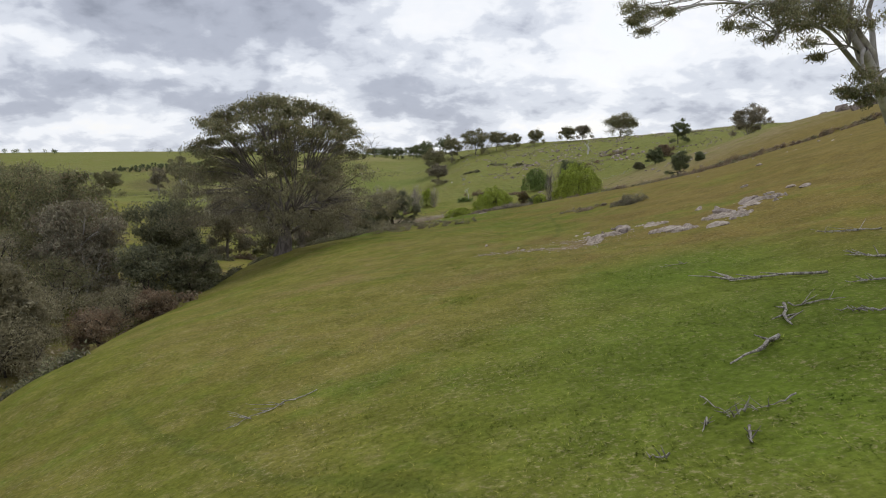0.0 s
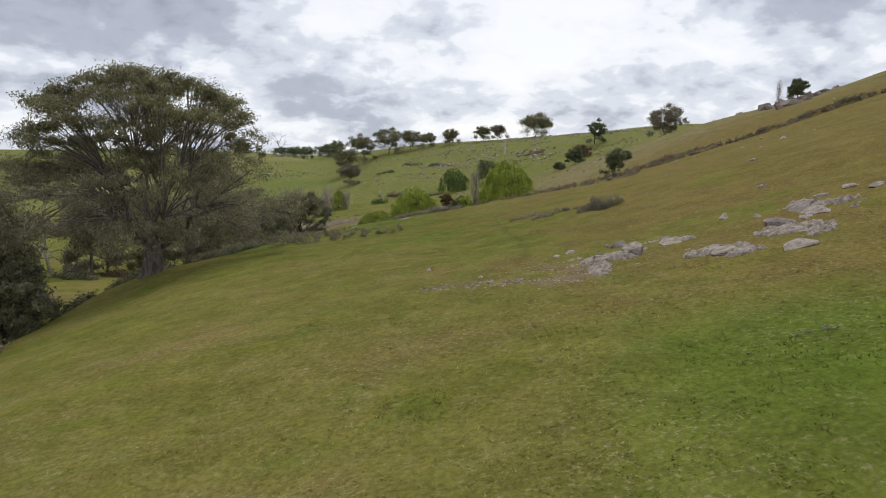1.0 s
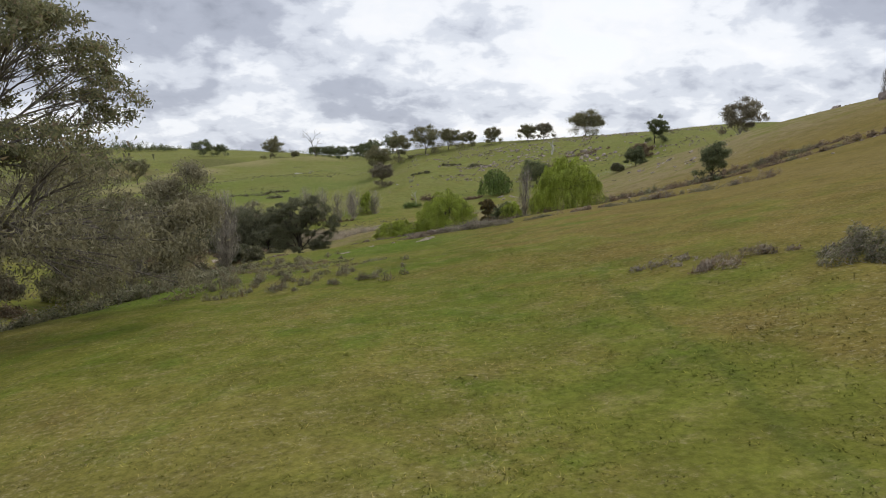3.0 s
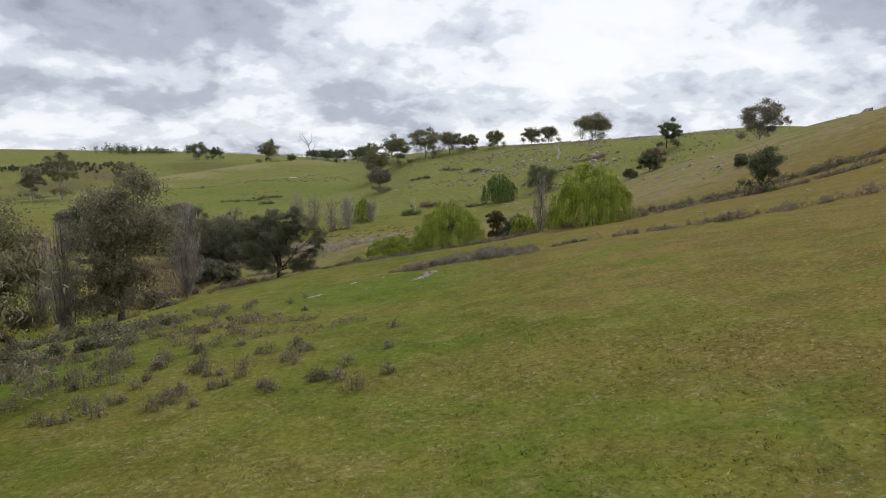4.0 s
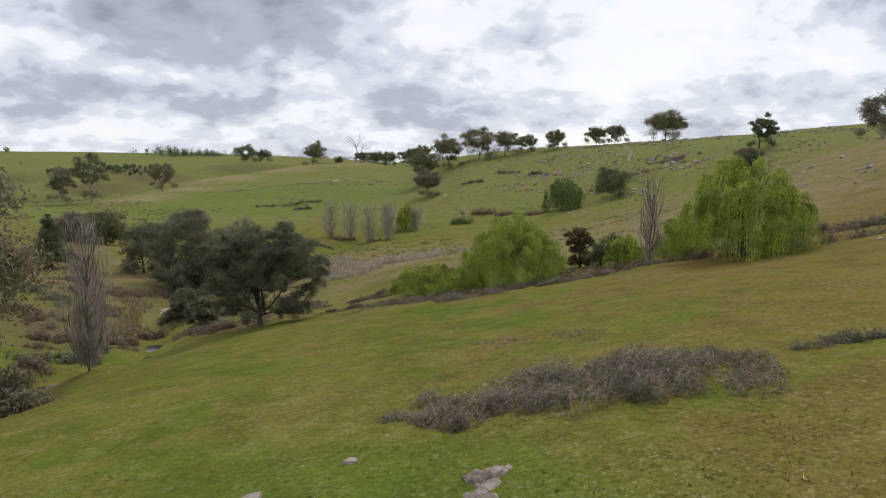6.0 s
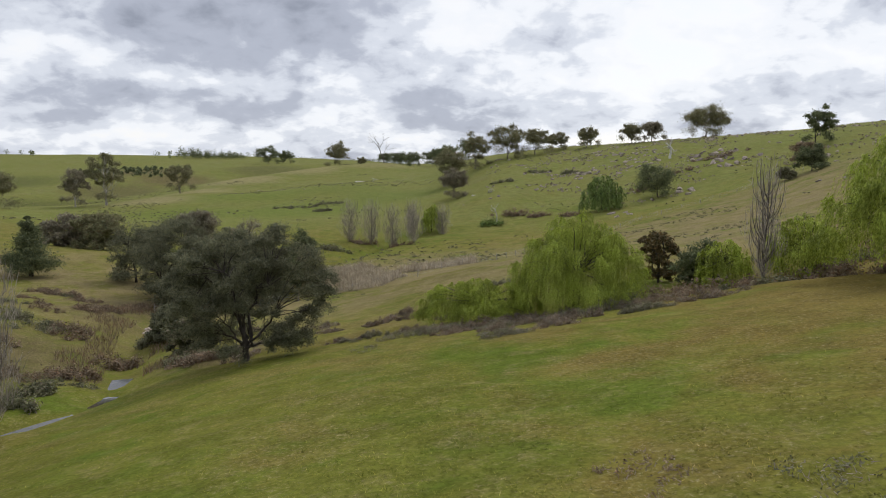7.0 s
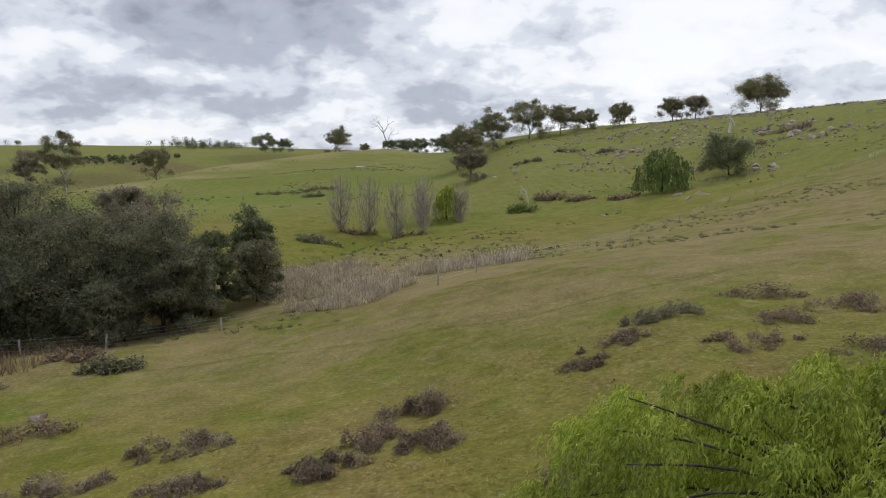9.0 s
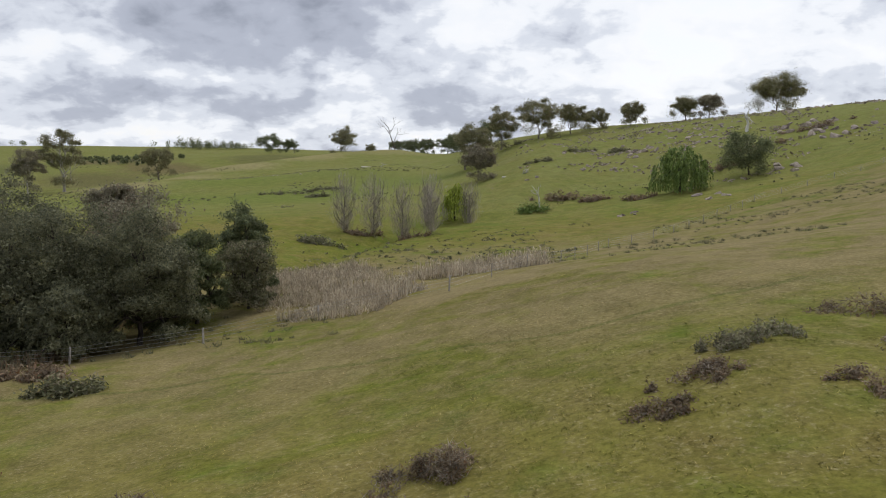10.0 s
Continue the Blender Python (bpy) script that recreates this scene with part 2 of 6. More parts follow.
def position(nt):
    return nt.nodes.new("ShaderNodeNewGeometry").outputs["Position"]


def bump(nt, b, height, strength, distance):
    n = node(nt, "ShaderNodeBump", Strength=strength, Distance=distance)
    nt.links.new(height, n.inputs["Height"])
    nt.links.new(n.outputs[0], b.inputs["Normal"])


# sheep tracks and drainage lines worn into the turf
TRACKS = [[(-14, 27), (-6.1, 18), (-3, 14.9), (2, 11)], [(12.6, 80), (11.7, 72.7), (10.6, 63), (9.5, 55.8)], [(-24.9, 196), (-13.3, 198.1), (-2.8, 195), (2.6, 194.1), (14, 197)]]


def pasture_color(nt):
    """Green, olive and straw patches of the paddock, by place."""
    pos = position(nt)
    wide = noise_node(nt, pos, 0.028, 3, 0.5)
    mid = noise_node(nt, pos, 0.16, 5, 0.6, 0.6)
    small = noise_node(nt, pos, 0.9, 5, 0.65)
    grain = noise_node(nt, pos, 5.0, 5, 0.75)
    sep = nt.nodes.new("ShaderNodeSeparateXYZ")
    nt.links.new(pos, sep.inputs[0])
    flat = nt.nodes.new("ShaderNodeCombineXYZ")
    nt.links.new(sep.outputs[0], flat.inputs[0])
    nt.links.new(sep.outputs[1], flat.inputs[1])
    east, north = sep.outputs[0], sep.outputs[1]

    def step(v, lo, hi):
        n = nt.nodes.new("ShaderNodeMapRange")
        n.interpolation_type = "SMOOTHSTEP"
        nt.links.new(v, n.inputs[0])
        n.inputs[1].default_value, n.inputs[2].default_value = lo, hi
        return n.outputs[0]

    def away(px, py, pr):
        d = nt.nodes.new("ShaderNodeVectorMath")
        d.operation = "DISTANCE"
        nt.links.new(flat.outputs[0], d.inputs[0])
        d.inputs[1].default_value = (px, py, 0)
        return math_node(nt, "DIVIDE", d.outputs["Value"], pr)

    v = math_node(nt, "ADD", math_node(nt, "MULTIPLY", wide, 0.45), math_node(nt, "MULTIPLY", mid, 0.55))
    c = ramp(nt, v, [(0.34, (0.098, 0.128, 0.018)), (0.46, (0.128, 0.133, 0.024)), (0.56, (0.152, 0.138, 0.033)), (0.68, (0.172, 0.138, 0.046))])
    straw = ramp(nt, small, [(0.48, 0.0), (0.74, 0.5)])
    c = mix_color(nt, straw, c, (0.212, 0.180, 0.070))
    lush = ramp(nt, noise_node(nt, pos, 0.33, 4, 0.6), [(0.52, 0.0), (0.75, 0.45)])
    c = mix_color(nt, lush, c, (0.080, 0.140, 0.016))
    # drier, browner sward up the right-hand slope
    dry = math_node(nt, "ADD", math_node(nt, "MULTIPLY", math_node(nt, "MINIMUM", east, 55.0), 0.012), math_node(nt, "MULTIPLY", mid, 1.1))
    dry = math_node(nt, "SUBTRACT", dry, math_node(nt, "MULTIPLY", math_node(nt, "MAXIMUM", math_node(nt, "SUBTRACT", north, 170.0), 0.0), 0.012))
    c = mix_color(nt, ramp(nt, dry, [(0.56, 0.0), (0.94, 0.78)]), c, (0.150, 0.108, 0.030))
    # bleached grass over the flats and the slope behind the gully
    flats = math_node(nt, "MULTIPLY", step(north, 173, 207), math_node(nt, "SUBTRACT", 1.0, step(math_node(nt, "SUBTRACT", north, math_node(nt, "MULTIPLY", east, 0.45)), 245, 285)))
    flats = math_node(nt, "MULTIPLY", flats, ramp(nt, math_node(nt, "ADD", math_node(nt, "MULTIPLY", mid, 0.7), math_node(nt, "MULTIPLY", small, 0.3)), [(0.34, 0.05), (0.58, 0.9)]))
    c = mix_color(nt, flats, c, (0.198, 0.158, 0.080))
    # pale stony tops of the far hills
    tops = math_node(nt, "MULTIPLY", step(north, 330, 400), ramp(nt, noise_node(nt, pos, 0.05, 5, 0.65, 0.8), [(0.48, 0.0), (0.70, 0.7)]))
    c = mix_color(nt, tops, c, (0.19, 0.165, 0.085))
    # green grass of the far hills, its colour lightened to include haze
    hills = math_node(nt, "MULTIPLY", step(north, 285, 350), ramp(nt, noise_node(nt, pos, 0.11, 6, 0.7, 0.5), [(0.34, 0.85), (0.66, 0.40)]))
    c = mix_color(nt, hills, c, (0.160, 0.175, 0.052))
    for px, py, pr, tone in ((-140, 415, 30, (0.235, 0.205, 0.098)), (-148, 470, 34, (0.245, 0.212, 0.102)), (-136, 525, 36, (0.24, 0.208, 0.10)), (-110, 580, 38, (0.235, 0.205, 0.095)), (-70, 618, 42, (0.21, 0.19, 0.08)),
                             (-225, 470, 50, (0.090, 0.098, 0.028)), (-222, 540, 46, (0.105, 0.094, 0.040)), (-210, 600, 44, (0.125, 0.098, 0.048)), (-262, 640, 60, (0.125, 0.098, 0.052)), (-165, 680, 55, (0.105, 0.104, 0.038)), (-320, 560, 70, (0.088, 0.098, 0.030)), (-60, 380, 46, (0.120, 0.152, 0.030)), (-100, 430, 40, (0.125, 0.155, 0.032)), (-105, 370, 36, (0.120, 0.150, 0.030)), (-60, 450, 40, (0.130, 0.152, 0.036)), (-30, 420, 36, (0.120, 0.148, 0.034))):
        near = math_node(nt, "SUBTRACT", math_node(nt, "ADD", math_node(nt, "MULTIPLY", mid, 0.6), 0.6), away(px, py, pr))
        c = mix_color(nt, ramp(nt, near, [(0.0, 0.0), (0.6, 0.8)]), c, tone)
    for px, py, pr in ((12, 18, 16.0), (3, 110, 9.0), (-12, 92, 7.0), (11, 32, 7.0), (17, 176, 8.0)):      # lusher, greener spots; the one at (12, 18) also has the gum's shade painted in
        near = math_node(nt, "SUBTRACT", math_node(nt, "ADD", mid, 0.75), away(px, py, pr))
        c = mix_color(nt, ramp(nt, near, [(0.1, 0.0), (1.0, 0.8)]), c, (0.090, 0.136, 0.016))
    for px, py, pr, tone in ((-38, 174, 17.0, (0.125, 0.096, 0.052)), (-40, 198, 13.0, (0.12, 0.096, 0.05)), (-58, 188, 13.0, (0.13, 0.105, 0.05)), (-18, 173, 9.0, (0.110, 0.080, 0.050)), (-33, 48, 13.0, (0.135, 0.108, 0.075))):      # brown rank growth by the creek
        near = math_node(nt, "SUBTRACT", math_node(nt, "ADD", math_node(nt, "MULTIPLY", small, 0.9), math_node(nt, "MULTIPLY", mid, 0.8)), away(px, py, pr))
        c = mix_color(nt, ramp(nt, near, [(0.0, 0.0), (0.8, 0.8)]), c, tone)
    stones = noise_node(nt, pos, 2.6, 7, 0.75)
    for px, py, pr in ((3.4, 50.2, 1.1), (5.0, 49.2, 1.3), (6.6, 47.8, 1.5), (8.2, 46.4, 1.8), (9.8, 46.6, 2.0), (10.4, 48.4, 2.1), (11.6, 50.4, 1.6), (9.2, 50.8, 1.3), (13.2, 48.6, 1.2), (8.0, 156.9, 1.1), (9.2, 157.6, 0.9)):
        # trodden, stony bare earth
        near = math_node(nt, "SUBTRACT", math_node(nt, "ADD", math_node(nt, "MULTIPLY", stones, 2.6), -0.55), away(px, py, pr))
        c = mix_color(nt, ramp(nt, near, [(0.0, 0.0), (0.45, 0.65)]), c, (0.180, 0.128, 0.080))
    worn = None
    for line in TRACKS:
        for (ax, ay), (bx, by) in zip(line[:-1], line[1:]):
            ln = math.hypot(bx - ax, by - ay)
            ux, uy = (bx - ax) / ln, (by - ay) / ln
            along = math_node(nt, "ADD", math_node(nt, "MULTIPLY", east, ux), math_node(nt, "MULTIPLY_ADD", north, uy, -(ax * ux + ay * uy)))
            along = math_node(nt, "ABSOLUTE", math_node(nt, "SUBTRACT", along, ln / 2))
            past = math_node(nt, "MAXIMUM", math_node(nt, "SUBTRACT", along, ln / 2), 0.0)
            across = math_node(nt, "ADD", math_node(nt, "MULTIPLY", east, -uy), math_node(nt, "MULTIPLY_ADD", north, ux, ax * uy - ay * ux))
            across = math_node(nt, "ADD", across, math_node(nt, "MULTIPLY_ADD", mid, 2.4, -1.2))
            d = math_node(nt, "ADD", math_node(nt, "ABSOLUTE", across), past)
            worn = d if worn is None else math_node(nt, "MINIMUM", worn, d)
    c = mix_color(nt, ramp(nt, math_node(nt, "MULTIPLY", worn, math_node(nt, "ADD", small, 0.4)), [(0.08, 0.42), (0.36, 0.0)]), c, (0.070, 0.092, 0.018))
    mottle = ramp(nt, noise_node(nt, pos, 0.42, 7, 0.7, 0.4), [(0.34, 0.86), (0.66, 1.14)])
    c = mix_color(nt, 1.0, c, mottle, "MULTIPLY")
    flecks = math_node(nt, "MULTIPLY", ramp(nt, noise_node(nt, pos, 6.5, 6, 0.75), [(0.51, 0.0), (0.66, 0.72)]), ramp(nt, math_node(nt, "ADD", math_node(nt, "MULTIPLY", mid, 0.5), math_node(nt, "MULTIPLY", small, 0.5)), [(0.40, 0.1), (0.60, 1.0)]))
    c = mix_color(nt, flecks, c, (0.285, 0.248, 0.130))
    shade = ramp(nt, grain, [(0.28, 0.79), (0.72, 1.33)])
    return mix_color(nt, 1.0, c, shade, "MULTIPLY"), grain, small


def make_ground_material():
    m, nt, b = material("pasture", 0.95)
    c, grain, small = pasture_color(nt)
    nt.links.new(c, b.inputs["Base Color"])
    h = math_node(nt, "ADD", math_node(nt, "MULTIPLY", small, 1.2), math_node(nt, "MULTIPLY", grain, 0.5))
    bump(nt, b, h, 0.45, 0.12)
    b.inputs["Specular IOR Level"].default_value = 0.03
    return m


def leafy(name, dark, light, pass_light=0.3, odd=None, rough=0.6):
    """Leaf material: colour by leaf, some light passing through."""
    m, nt, b = material(name, rough)
    r = nt.nodes.new("ShaderNodeNewGeometry").outputs["Random Per Island"]
    stops = [(0.0, dark), (0.75, light)] + ([(0.97, odd)] if odd else [])
    c = ramp(nt, r, stops)
    patch = ramp(nt, noise_node(nt, position(nt), 0.7, 3), [(0.35, 0.72), (0.65, 1.25)])
    c = mix_color(nt, 1.0, c, patch, "MULTIPLY")
    nt.links.new(c, b.inputs["Base Color"])
    t = nt.nodes.new("ShaderNodeBsdfTranslucent")
    nt.links.new(c, t.inputs[0])
    mixer = nt.nodes.new("ShaderNodeMixShader")
    mixer.inputs[0].default_value = pass_light
    nt.links.new(b.outputs[0], mixer.inputs[1])
    nt.links.new(t.outputs[0], mixer.inputs[2])
    nt.links.new(mixer.outputs[0], nt.nodes["Material Output"].inputs[0])
    return m


def barky(name, a, c2, scale=3.0, depth=0.04):
    m, nt, b = material(name, 0.9)
    pos = position(nt)
    st = nt.nodes.new("ShaderNodeMapping")
    st.inputs["Scale"].default_value = (1, 1, 0.25)
    nt.links.new(pos, st.inputs[0])
    n = noise_node(nt, st.outputs[0], scale, 6, 0.65, 0.5)
    nt.links.new(ramp(nt, n, [(0.35, a), (0.65, c2)]), b.inputs["Base Color"])
    bump(nt, b, n, 0.8, depth)
    return m


def stony(name, a, c2, c3, scale=1.6):
    m, nt, b = material(name, 0.92)
    pos = position(nt)
    n = noise_node(nt, pos, scale, 7, 0.65)
    spots = noise_node(nt, pos, scale * 5, 5, 0.7)
    c = mix_color(nt, ramp(nt, n, [(0.38, 0.0), (0.62, 1.0)]), a, c2)
    c = mix_color(nt, ramp(nt, spots, [(0.56, 0.0), (0.66, 0.8)]), c, c3)
    nt.links.new(c, b.inputs["Base Color"])
    bump(nt, b, math_node(nt, "ADD", n, math_node(nt, "MULTIPLY", spots, 0.4)), 0.9, 0.12)
    return m


GROUND = make_ground_material()


def make_tuft_material():
    """Grass blades, coloured as the ground they stand on and lit as the sward they make up."""
    m, nt, b = material("grass_blades", 0.95)
    c, grain, small = pasture_color(nt)
    r = nt.nodes.new("ShaderNodeNewGeometry").outputs["Random Per Island"]
    c = mix_color(nt, 1.0, c, ramp(nt, r, [(0.0, (0.72, 0.82, 0.66)), (0.5, (1.02, 1.06, 0.96)), (0.80, (1.25, 1.22, 1.15)), (0.97, (1.9, 1.75, 1.9))]), "MULTIPLY")
    nt.links.new(c, b.inputs["Base Color"])
    up = node(nt, "ShaderNodeCombineXYZ", Z=1.0)
    nt.links.new(up.outputs[0], b.inputs["Normal"])
    b.inputs["Specular IOR Level"].default_value = 0.03
    return m


TUFT = make_tuft_material()
GUM_LEAF = leafy("gum_leaves", (0.132, 0.138, 0.072), (0.280, 0.268, 0.140), 0.45, (0.25, 0.19, 0.12))
GUM_GREY = leafy("grey_gum_leaves", (0.170, 0.155, 0.108), (0.320, 0.290, 0.205), 0.40, (0.24, 0.18, 0.13))
WATTLE_LEAF = leafy("wattle_leaves", (0.098, 0.104, 0.066), (0.215, 0.215, 0.128), 0.42)
DARK_LEAF = leafy("dark_evergreen_leaves", (0.082, 0.102, 0.054), (0.190, 0.210, 0.100), 0.40)
COPPER_LEAF = leafy("coppery_leaves", (0.05, 0.05, 0.02), (0.16, 0.115, 0.045), 0.25, (0.2, 0.12, 0.05))
WILLOW_LEAF = leafy("willow_leaves", (0.185, 0.240, 0.028), (0.420, 0.480, 0.085), 0.42)
WILLOW_DULL = leafy("dull_willow_leaves", (0.095, 0.150, 0.040), (0.21, 0.28, 0.075), 0.38)
BRAMBLE = leafy("bramble_leaves", (0.150, 0.108, 0.074), (0.305, 0.238, 0.158), 0.4, (0.24, 0.14, 0.08))
BRAMBLE_GREEN = leafy("green_scrub_leaves", (0.110, 0.116, 0.064), (0.225, 0.218, 0.118), 0.33, (0.25, 0.21, 0.15))
TWIG = leafy("dry_twigs", (0.18, 0.15, 0.118), (0.31, 0.265, 0.21), 0.15)
POPLAR_TWIG = leafy("poplar_twigs", (0.24, 0.208, 0.182), (0.43, 0.385, 0.335), 0.38)
GREYTWIG = leafy("grey_dead_twigs", (0.175, 0.142, 0.112), (0.36, 0.305, 0.245), 0.2)
REED = leafy("dry_reeds", (0.30, 0.245, 0.175), (0.52, 0.45, 0.34), 0.35)
THISTLE = leafy("weed_leaves", (0.14, 0.135, 0.080), (0.27, 0.25, 0.16), 0.4, (0.20, 0.15, 0.10))
BARK = barky("rough_bark", (0.095, 0.080, 0.070), (0.21, 0.182, 0.16))
PALE_BARK = barky("pale_gum_bark", (0.27, 0.245, 0.225), (0.50, 0.475, 0.455), 1.6, 0.02)
DARK_BARK = barky("dark_bark", (0.034, 0.028, 0.025), (0.10, 0.084, 0.074))
DEADWOOD = barky("weathered_deadwood", (0.13, 0.112, 0.095), (0.42, 0.39, 0.345), 9.0, 0.03)
ROCK = stony("granite", (0.25, 0.200, 0.160), (0.43, 0.372, 0.315), (0.13, 0.105, 0.078), 2.6)
HAZY_LEAF = leafy("dull_drooping_leaves", (0.165, 0.150, 0.092), (0.300, 0.270, 0.170), 0.42)
ROCK_DARK = stony("lichen_granite", (0.18, 0.142, 0.125), (0.31, 0.26, 0.23), (0.42, 0.385, 0.34), 2.2)
BLEACHED = barky("bleached_wood", (0.42, 0.40, 0.37), (0.66, 0.64, 0.60), 3.0, 0.02)
POST = barky("fence_wood", (0.20, 0.18, 0.16), (0.42, 0.39, 0.35), 8.0, 0.01)


def make_water():
    m, nt, b = material("creek_water", 0.08)
    b.inputs["Base Color"].default_value = (0.045, 0.042, 0.030, 1)
    b.inputs["Specular IOR Level"].default_value = 0.6
    bump(nt, b, noise_node(nt, position(nt), 2.5, 3), 0.15, 0.05)
    return m


def make_wire():
    m, nt, b = material("galvanised_wire", 0.45)
    b.inputs["Metallic"].default_value = 0.8
    n = noise_node(nt, position(nt), 4.0, 3)
    nt.links.new(ramp(nt, n, [(0.3, (0.28, 0.28, 0.28)), (0.7, (0.42, 0.41, 0.40))]), b.inputs["Base Color"])
    return m


WATER, WIRE = make_water(), make_wire()


# ---------- the lie of the land ----------
# valley cross-sections: heights at set distances right (+) and left (-) of the creek, station by station
STATION = np.array([-60, 20, 60, 110, 150, 180, 210, 250, 320, 390, 470, 640, 900, 1500.0])
CREEK_X = np.array([-25, -26, -28, -30, -27, -31, -34, -29, -13, 0, 0, -10, -20, -20.0])
OFFSET = np.array([-700, -300, -130, -55, -18, 0, 16, 40, 80, 150, 260, 600.0])
SECTION = [
    (33.5, 30.5, 29.2, 28.3, 27.4, 20.4, 26.2, 30.4, 37.2, 46, 53.7, 59),
    (38.1, 32.5, 28.8, 25.2, 20.7, 15.5, 20.5, 25.9, 35.6, 50.2, 61.6, 58.4),
    (40.4, 33.8, 28.3, 23.1, 15.5, 16, 20.4, 24, 35.5, 51.6, 61.8, 59.1),
    (43.8, 34.9, 26.6, 19.6, 14.6, 13.4, 17.8, 21.7, 29.3, 47.5, 62.5, 57.7),
    (47.8, 33.6, 24.5, 17.1, 11.3, 9.8, 14, 18.3, 26, 48.2, 67.7, 54.9),
    (49.4, 32.8, 22.5, 15, 10.4, 7.8, 9.9, 14.4, 21.6, 45, 66, 49),
    (48.5, 30.8, 19.6, 12.2, 8.6, 7.8, 8.2, 13.2, 19.3, 43.1, 63.9, 45),
    (44.5, 26.2, 14.8, 8.9, 7.1, 5.9, 7.7, 9.4, 17.2, 41.5, 58.3, 47.7),
    (36.9, 21.7, 9.8, 8.1, 9.1, 7.8, 8.9, 11.5, 19.6, 38, 51.6, 47.9),
    (30.8, 15, 7.9, 11, 13.6, 16.4, 21.7, 23.1, 31.9, 46, 48.4, 45.2),
    (27.3, 9.4, 12.8, 17.6, 20.2, 28, 32.5, 35.6, 40.8, 45.1, 42.8, 41.4),
    (31.2, 21.4, 25.2, 28.7, 28.6, 33.3, 35.7, 37.1, 35.3, 36.1, 38.2, 40.2),
    (37, 37.9, 35.5, 33.3, 33.3, 35.8, 36, 35.2, 32.8, 32.8, 36.1, 39.5),
    (41.4, 39.1, 38.4, 36.4, 38.4, 37.3, 34.4, 31.4, 29.2, 28.7, 30.3, 37),
]
SECTION = np.array(SECTION)
# small rises and dips: x, y, radius, height
LUMPS = [(-20.5, 36, 8, 1.5), (-22, 48, 6, 0.6), (-130, 398, 26, 2.2), (-100, 425, 26, 2.6), (-70, 455, 28, 2.2), (-165, 485, 38, -3.0), (-62, 236, 13, 1.6), (-84, 242, 15, 1.6), (-48, 186, 10, 0.9), (-31, 213, 9, -1.4), (-19, 214, 5, -0.6), (-20, 84, 7, 0.9), (-20.3, 147.4, 3.5, 0.9), (6, 184, 6, 0.8), (136, 305, 25, -1.7), (12.6, 167, 5, -0.5), (66, 340, 18, -1.6), (9, 370, 14, 0.9),
         (92, 295, 20, 1.0), (118, 454, 40, 0.7), (166, 203, 18, 3.5), (166, 262, 14, 2.0), (185, 384, 25, 1.5), (13.4, 335, 10, -0.6)]
CREEK = [(-25, -60), (-26, 20), (-28, 60), (-30, 110), (-32, 149.5), (-28.6, 153.6), (-25.8, 156.6), (-23.2, 160.6), (-24.2, 167), (-27, 174), (-33, 188), (-36, 210), (-31, 250), (-22, 285), (-13, 312), (6, 322), (30, 326), (60, 345)]
# the grassy knoll across the creek, and the hollow behind it
KNOLL = [(-140, 440), (-146, 470), (-138, 520), (-118, 570), (-92, 605), (-60, 625)]
KNOLL_BACK = [(-232, 440), (-222, 500), (-200, 565), (-165, 625), (-120, 680)]
GULLY = [(-24, 166), (-14, 168.5), (0, 170), (10, 171.5), (20, 169), (31, 162), (50, 156), (75, 150), (110, 142), (150, 130)]


def curve_weights(nodes, q):
    """How much each node counts at q, for a smooth curve through the nodes."""
    q = np.clip(q, nodes[0], nodes[-1])
    i = np.clip(np.searchsorted(nodes, q) - 1, 0, len(nodes) - 2)
    gap = np.diff(nodes)
    h = gap[i]
    u = (q - nodes[i]) / h
    one = np.eye(len(nodes))
    s = np.diff(one, axis=0) / gap[:, None]
    m = np.vstack([s[:1], (s[:-1] * gap[1:, None] + s[1:] * gap[:-1, None]) / (gap[1:] + gap[:-1])[:, None], s[-1:]])
    return ((2 * u**3 - 3 * u**2 + 1)[:, None] * one[i] + ((u**3 - 2 * u**2 + u) * h)[:, None] * m[i]
            + (3 * u**2 - 2 * u**3)[:, None] * one[i + 1] + ((u**3 - u**2) * h)[:, None] * m[i + 1])


def from_line(x, y, line):
    """Distance of places from a line of points."""
    best = np.full(x.shape, 1e9)
    for (ax, ay), (bx, by) in zip(line[:-1], line[1:]):
        dx, dy = bx - ax, by - ay
        u = np.clip(((x - ax) * dx + (y - ay) * dy) / (dx * dx + dy * dy), 0, 1)
        best = np.minimum(best, np.hypot(x - ax - u * dx, y - ay - u * dy))
    return best


_lattice = np.random.default_rng(7).random((256, 256))


def rough(x, y, size):
    """Smooth random relief between 0 and 1, with bumps of that size."""
    u, v = x / size, y / size
    i, j = np.floor(u).astype(int), np.floor(v).astype(int)
    u, v = u - i, v - j
    u, v = u * u * (3 - 2 * u), v * v * (3 - 2 * v)
    at = lambda a, b: _lattice[(i + a) % 256, (j + b) % 256]
    return (at(0, 0) * (1 - u) + at(1, 0) * u) * (1 - v) + (at(0, 1) * (1 - u) + at(1, 1) * u) * v


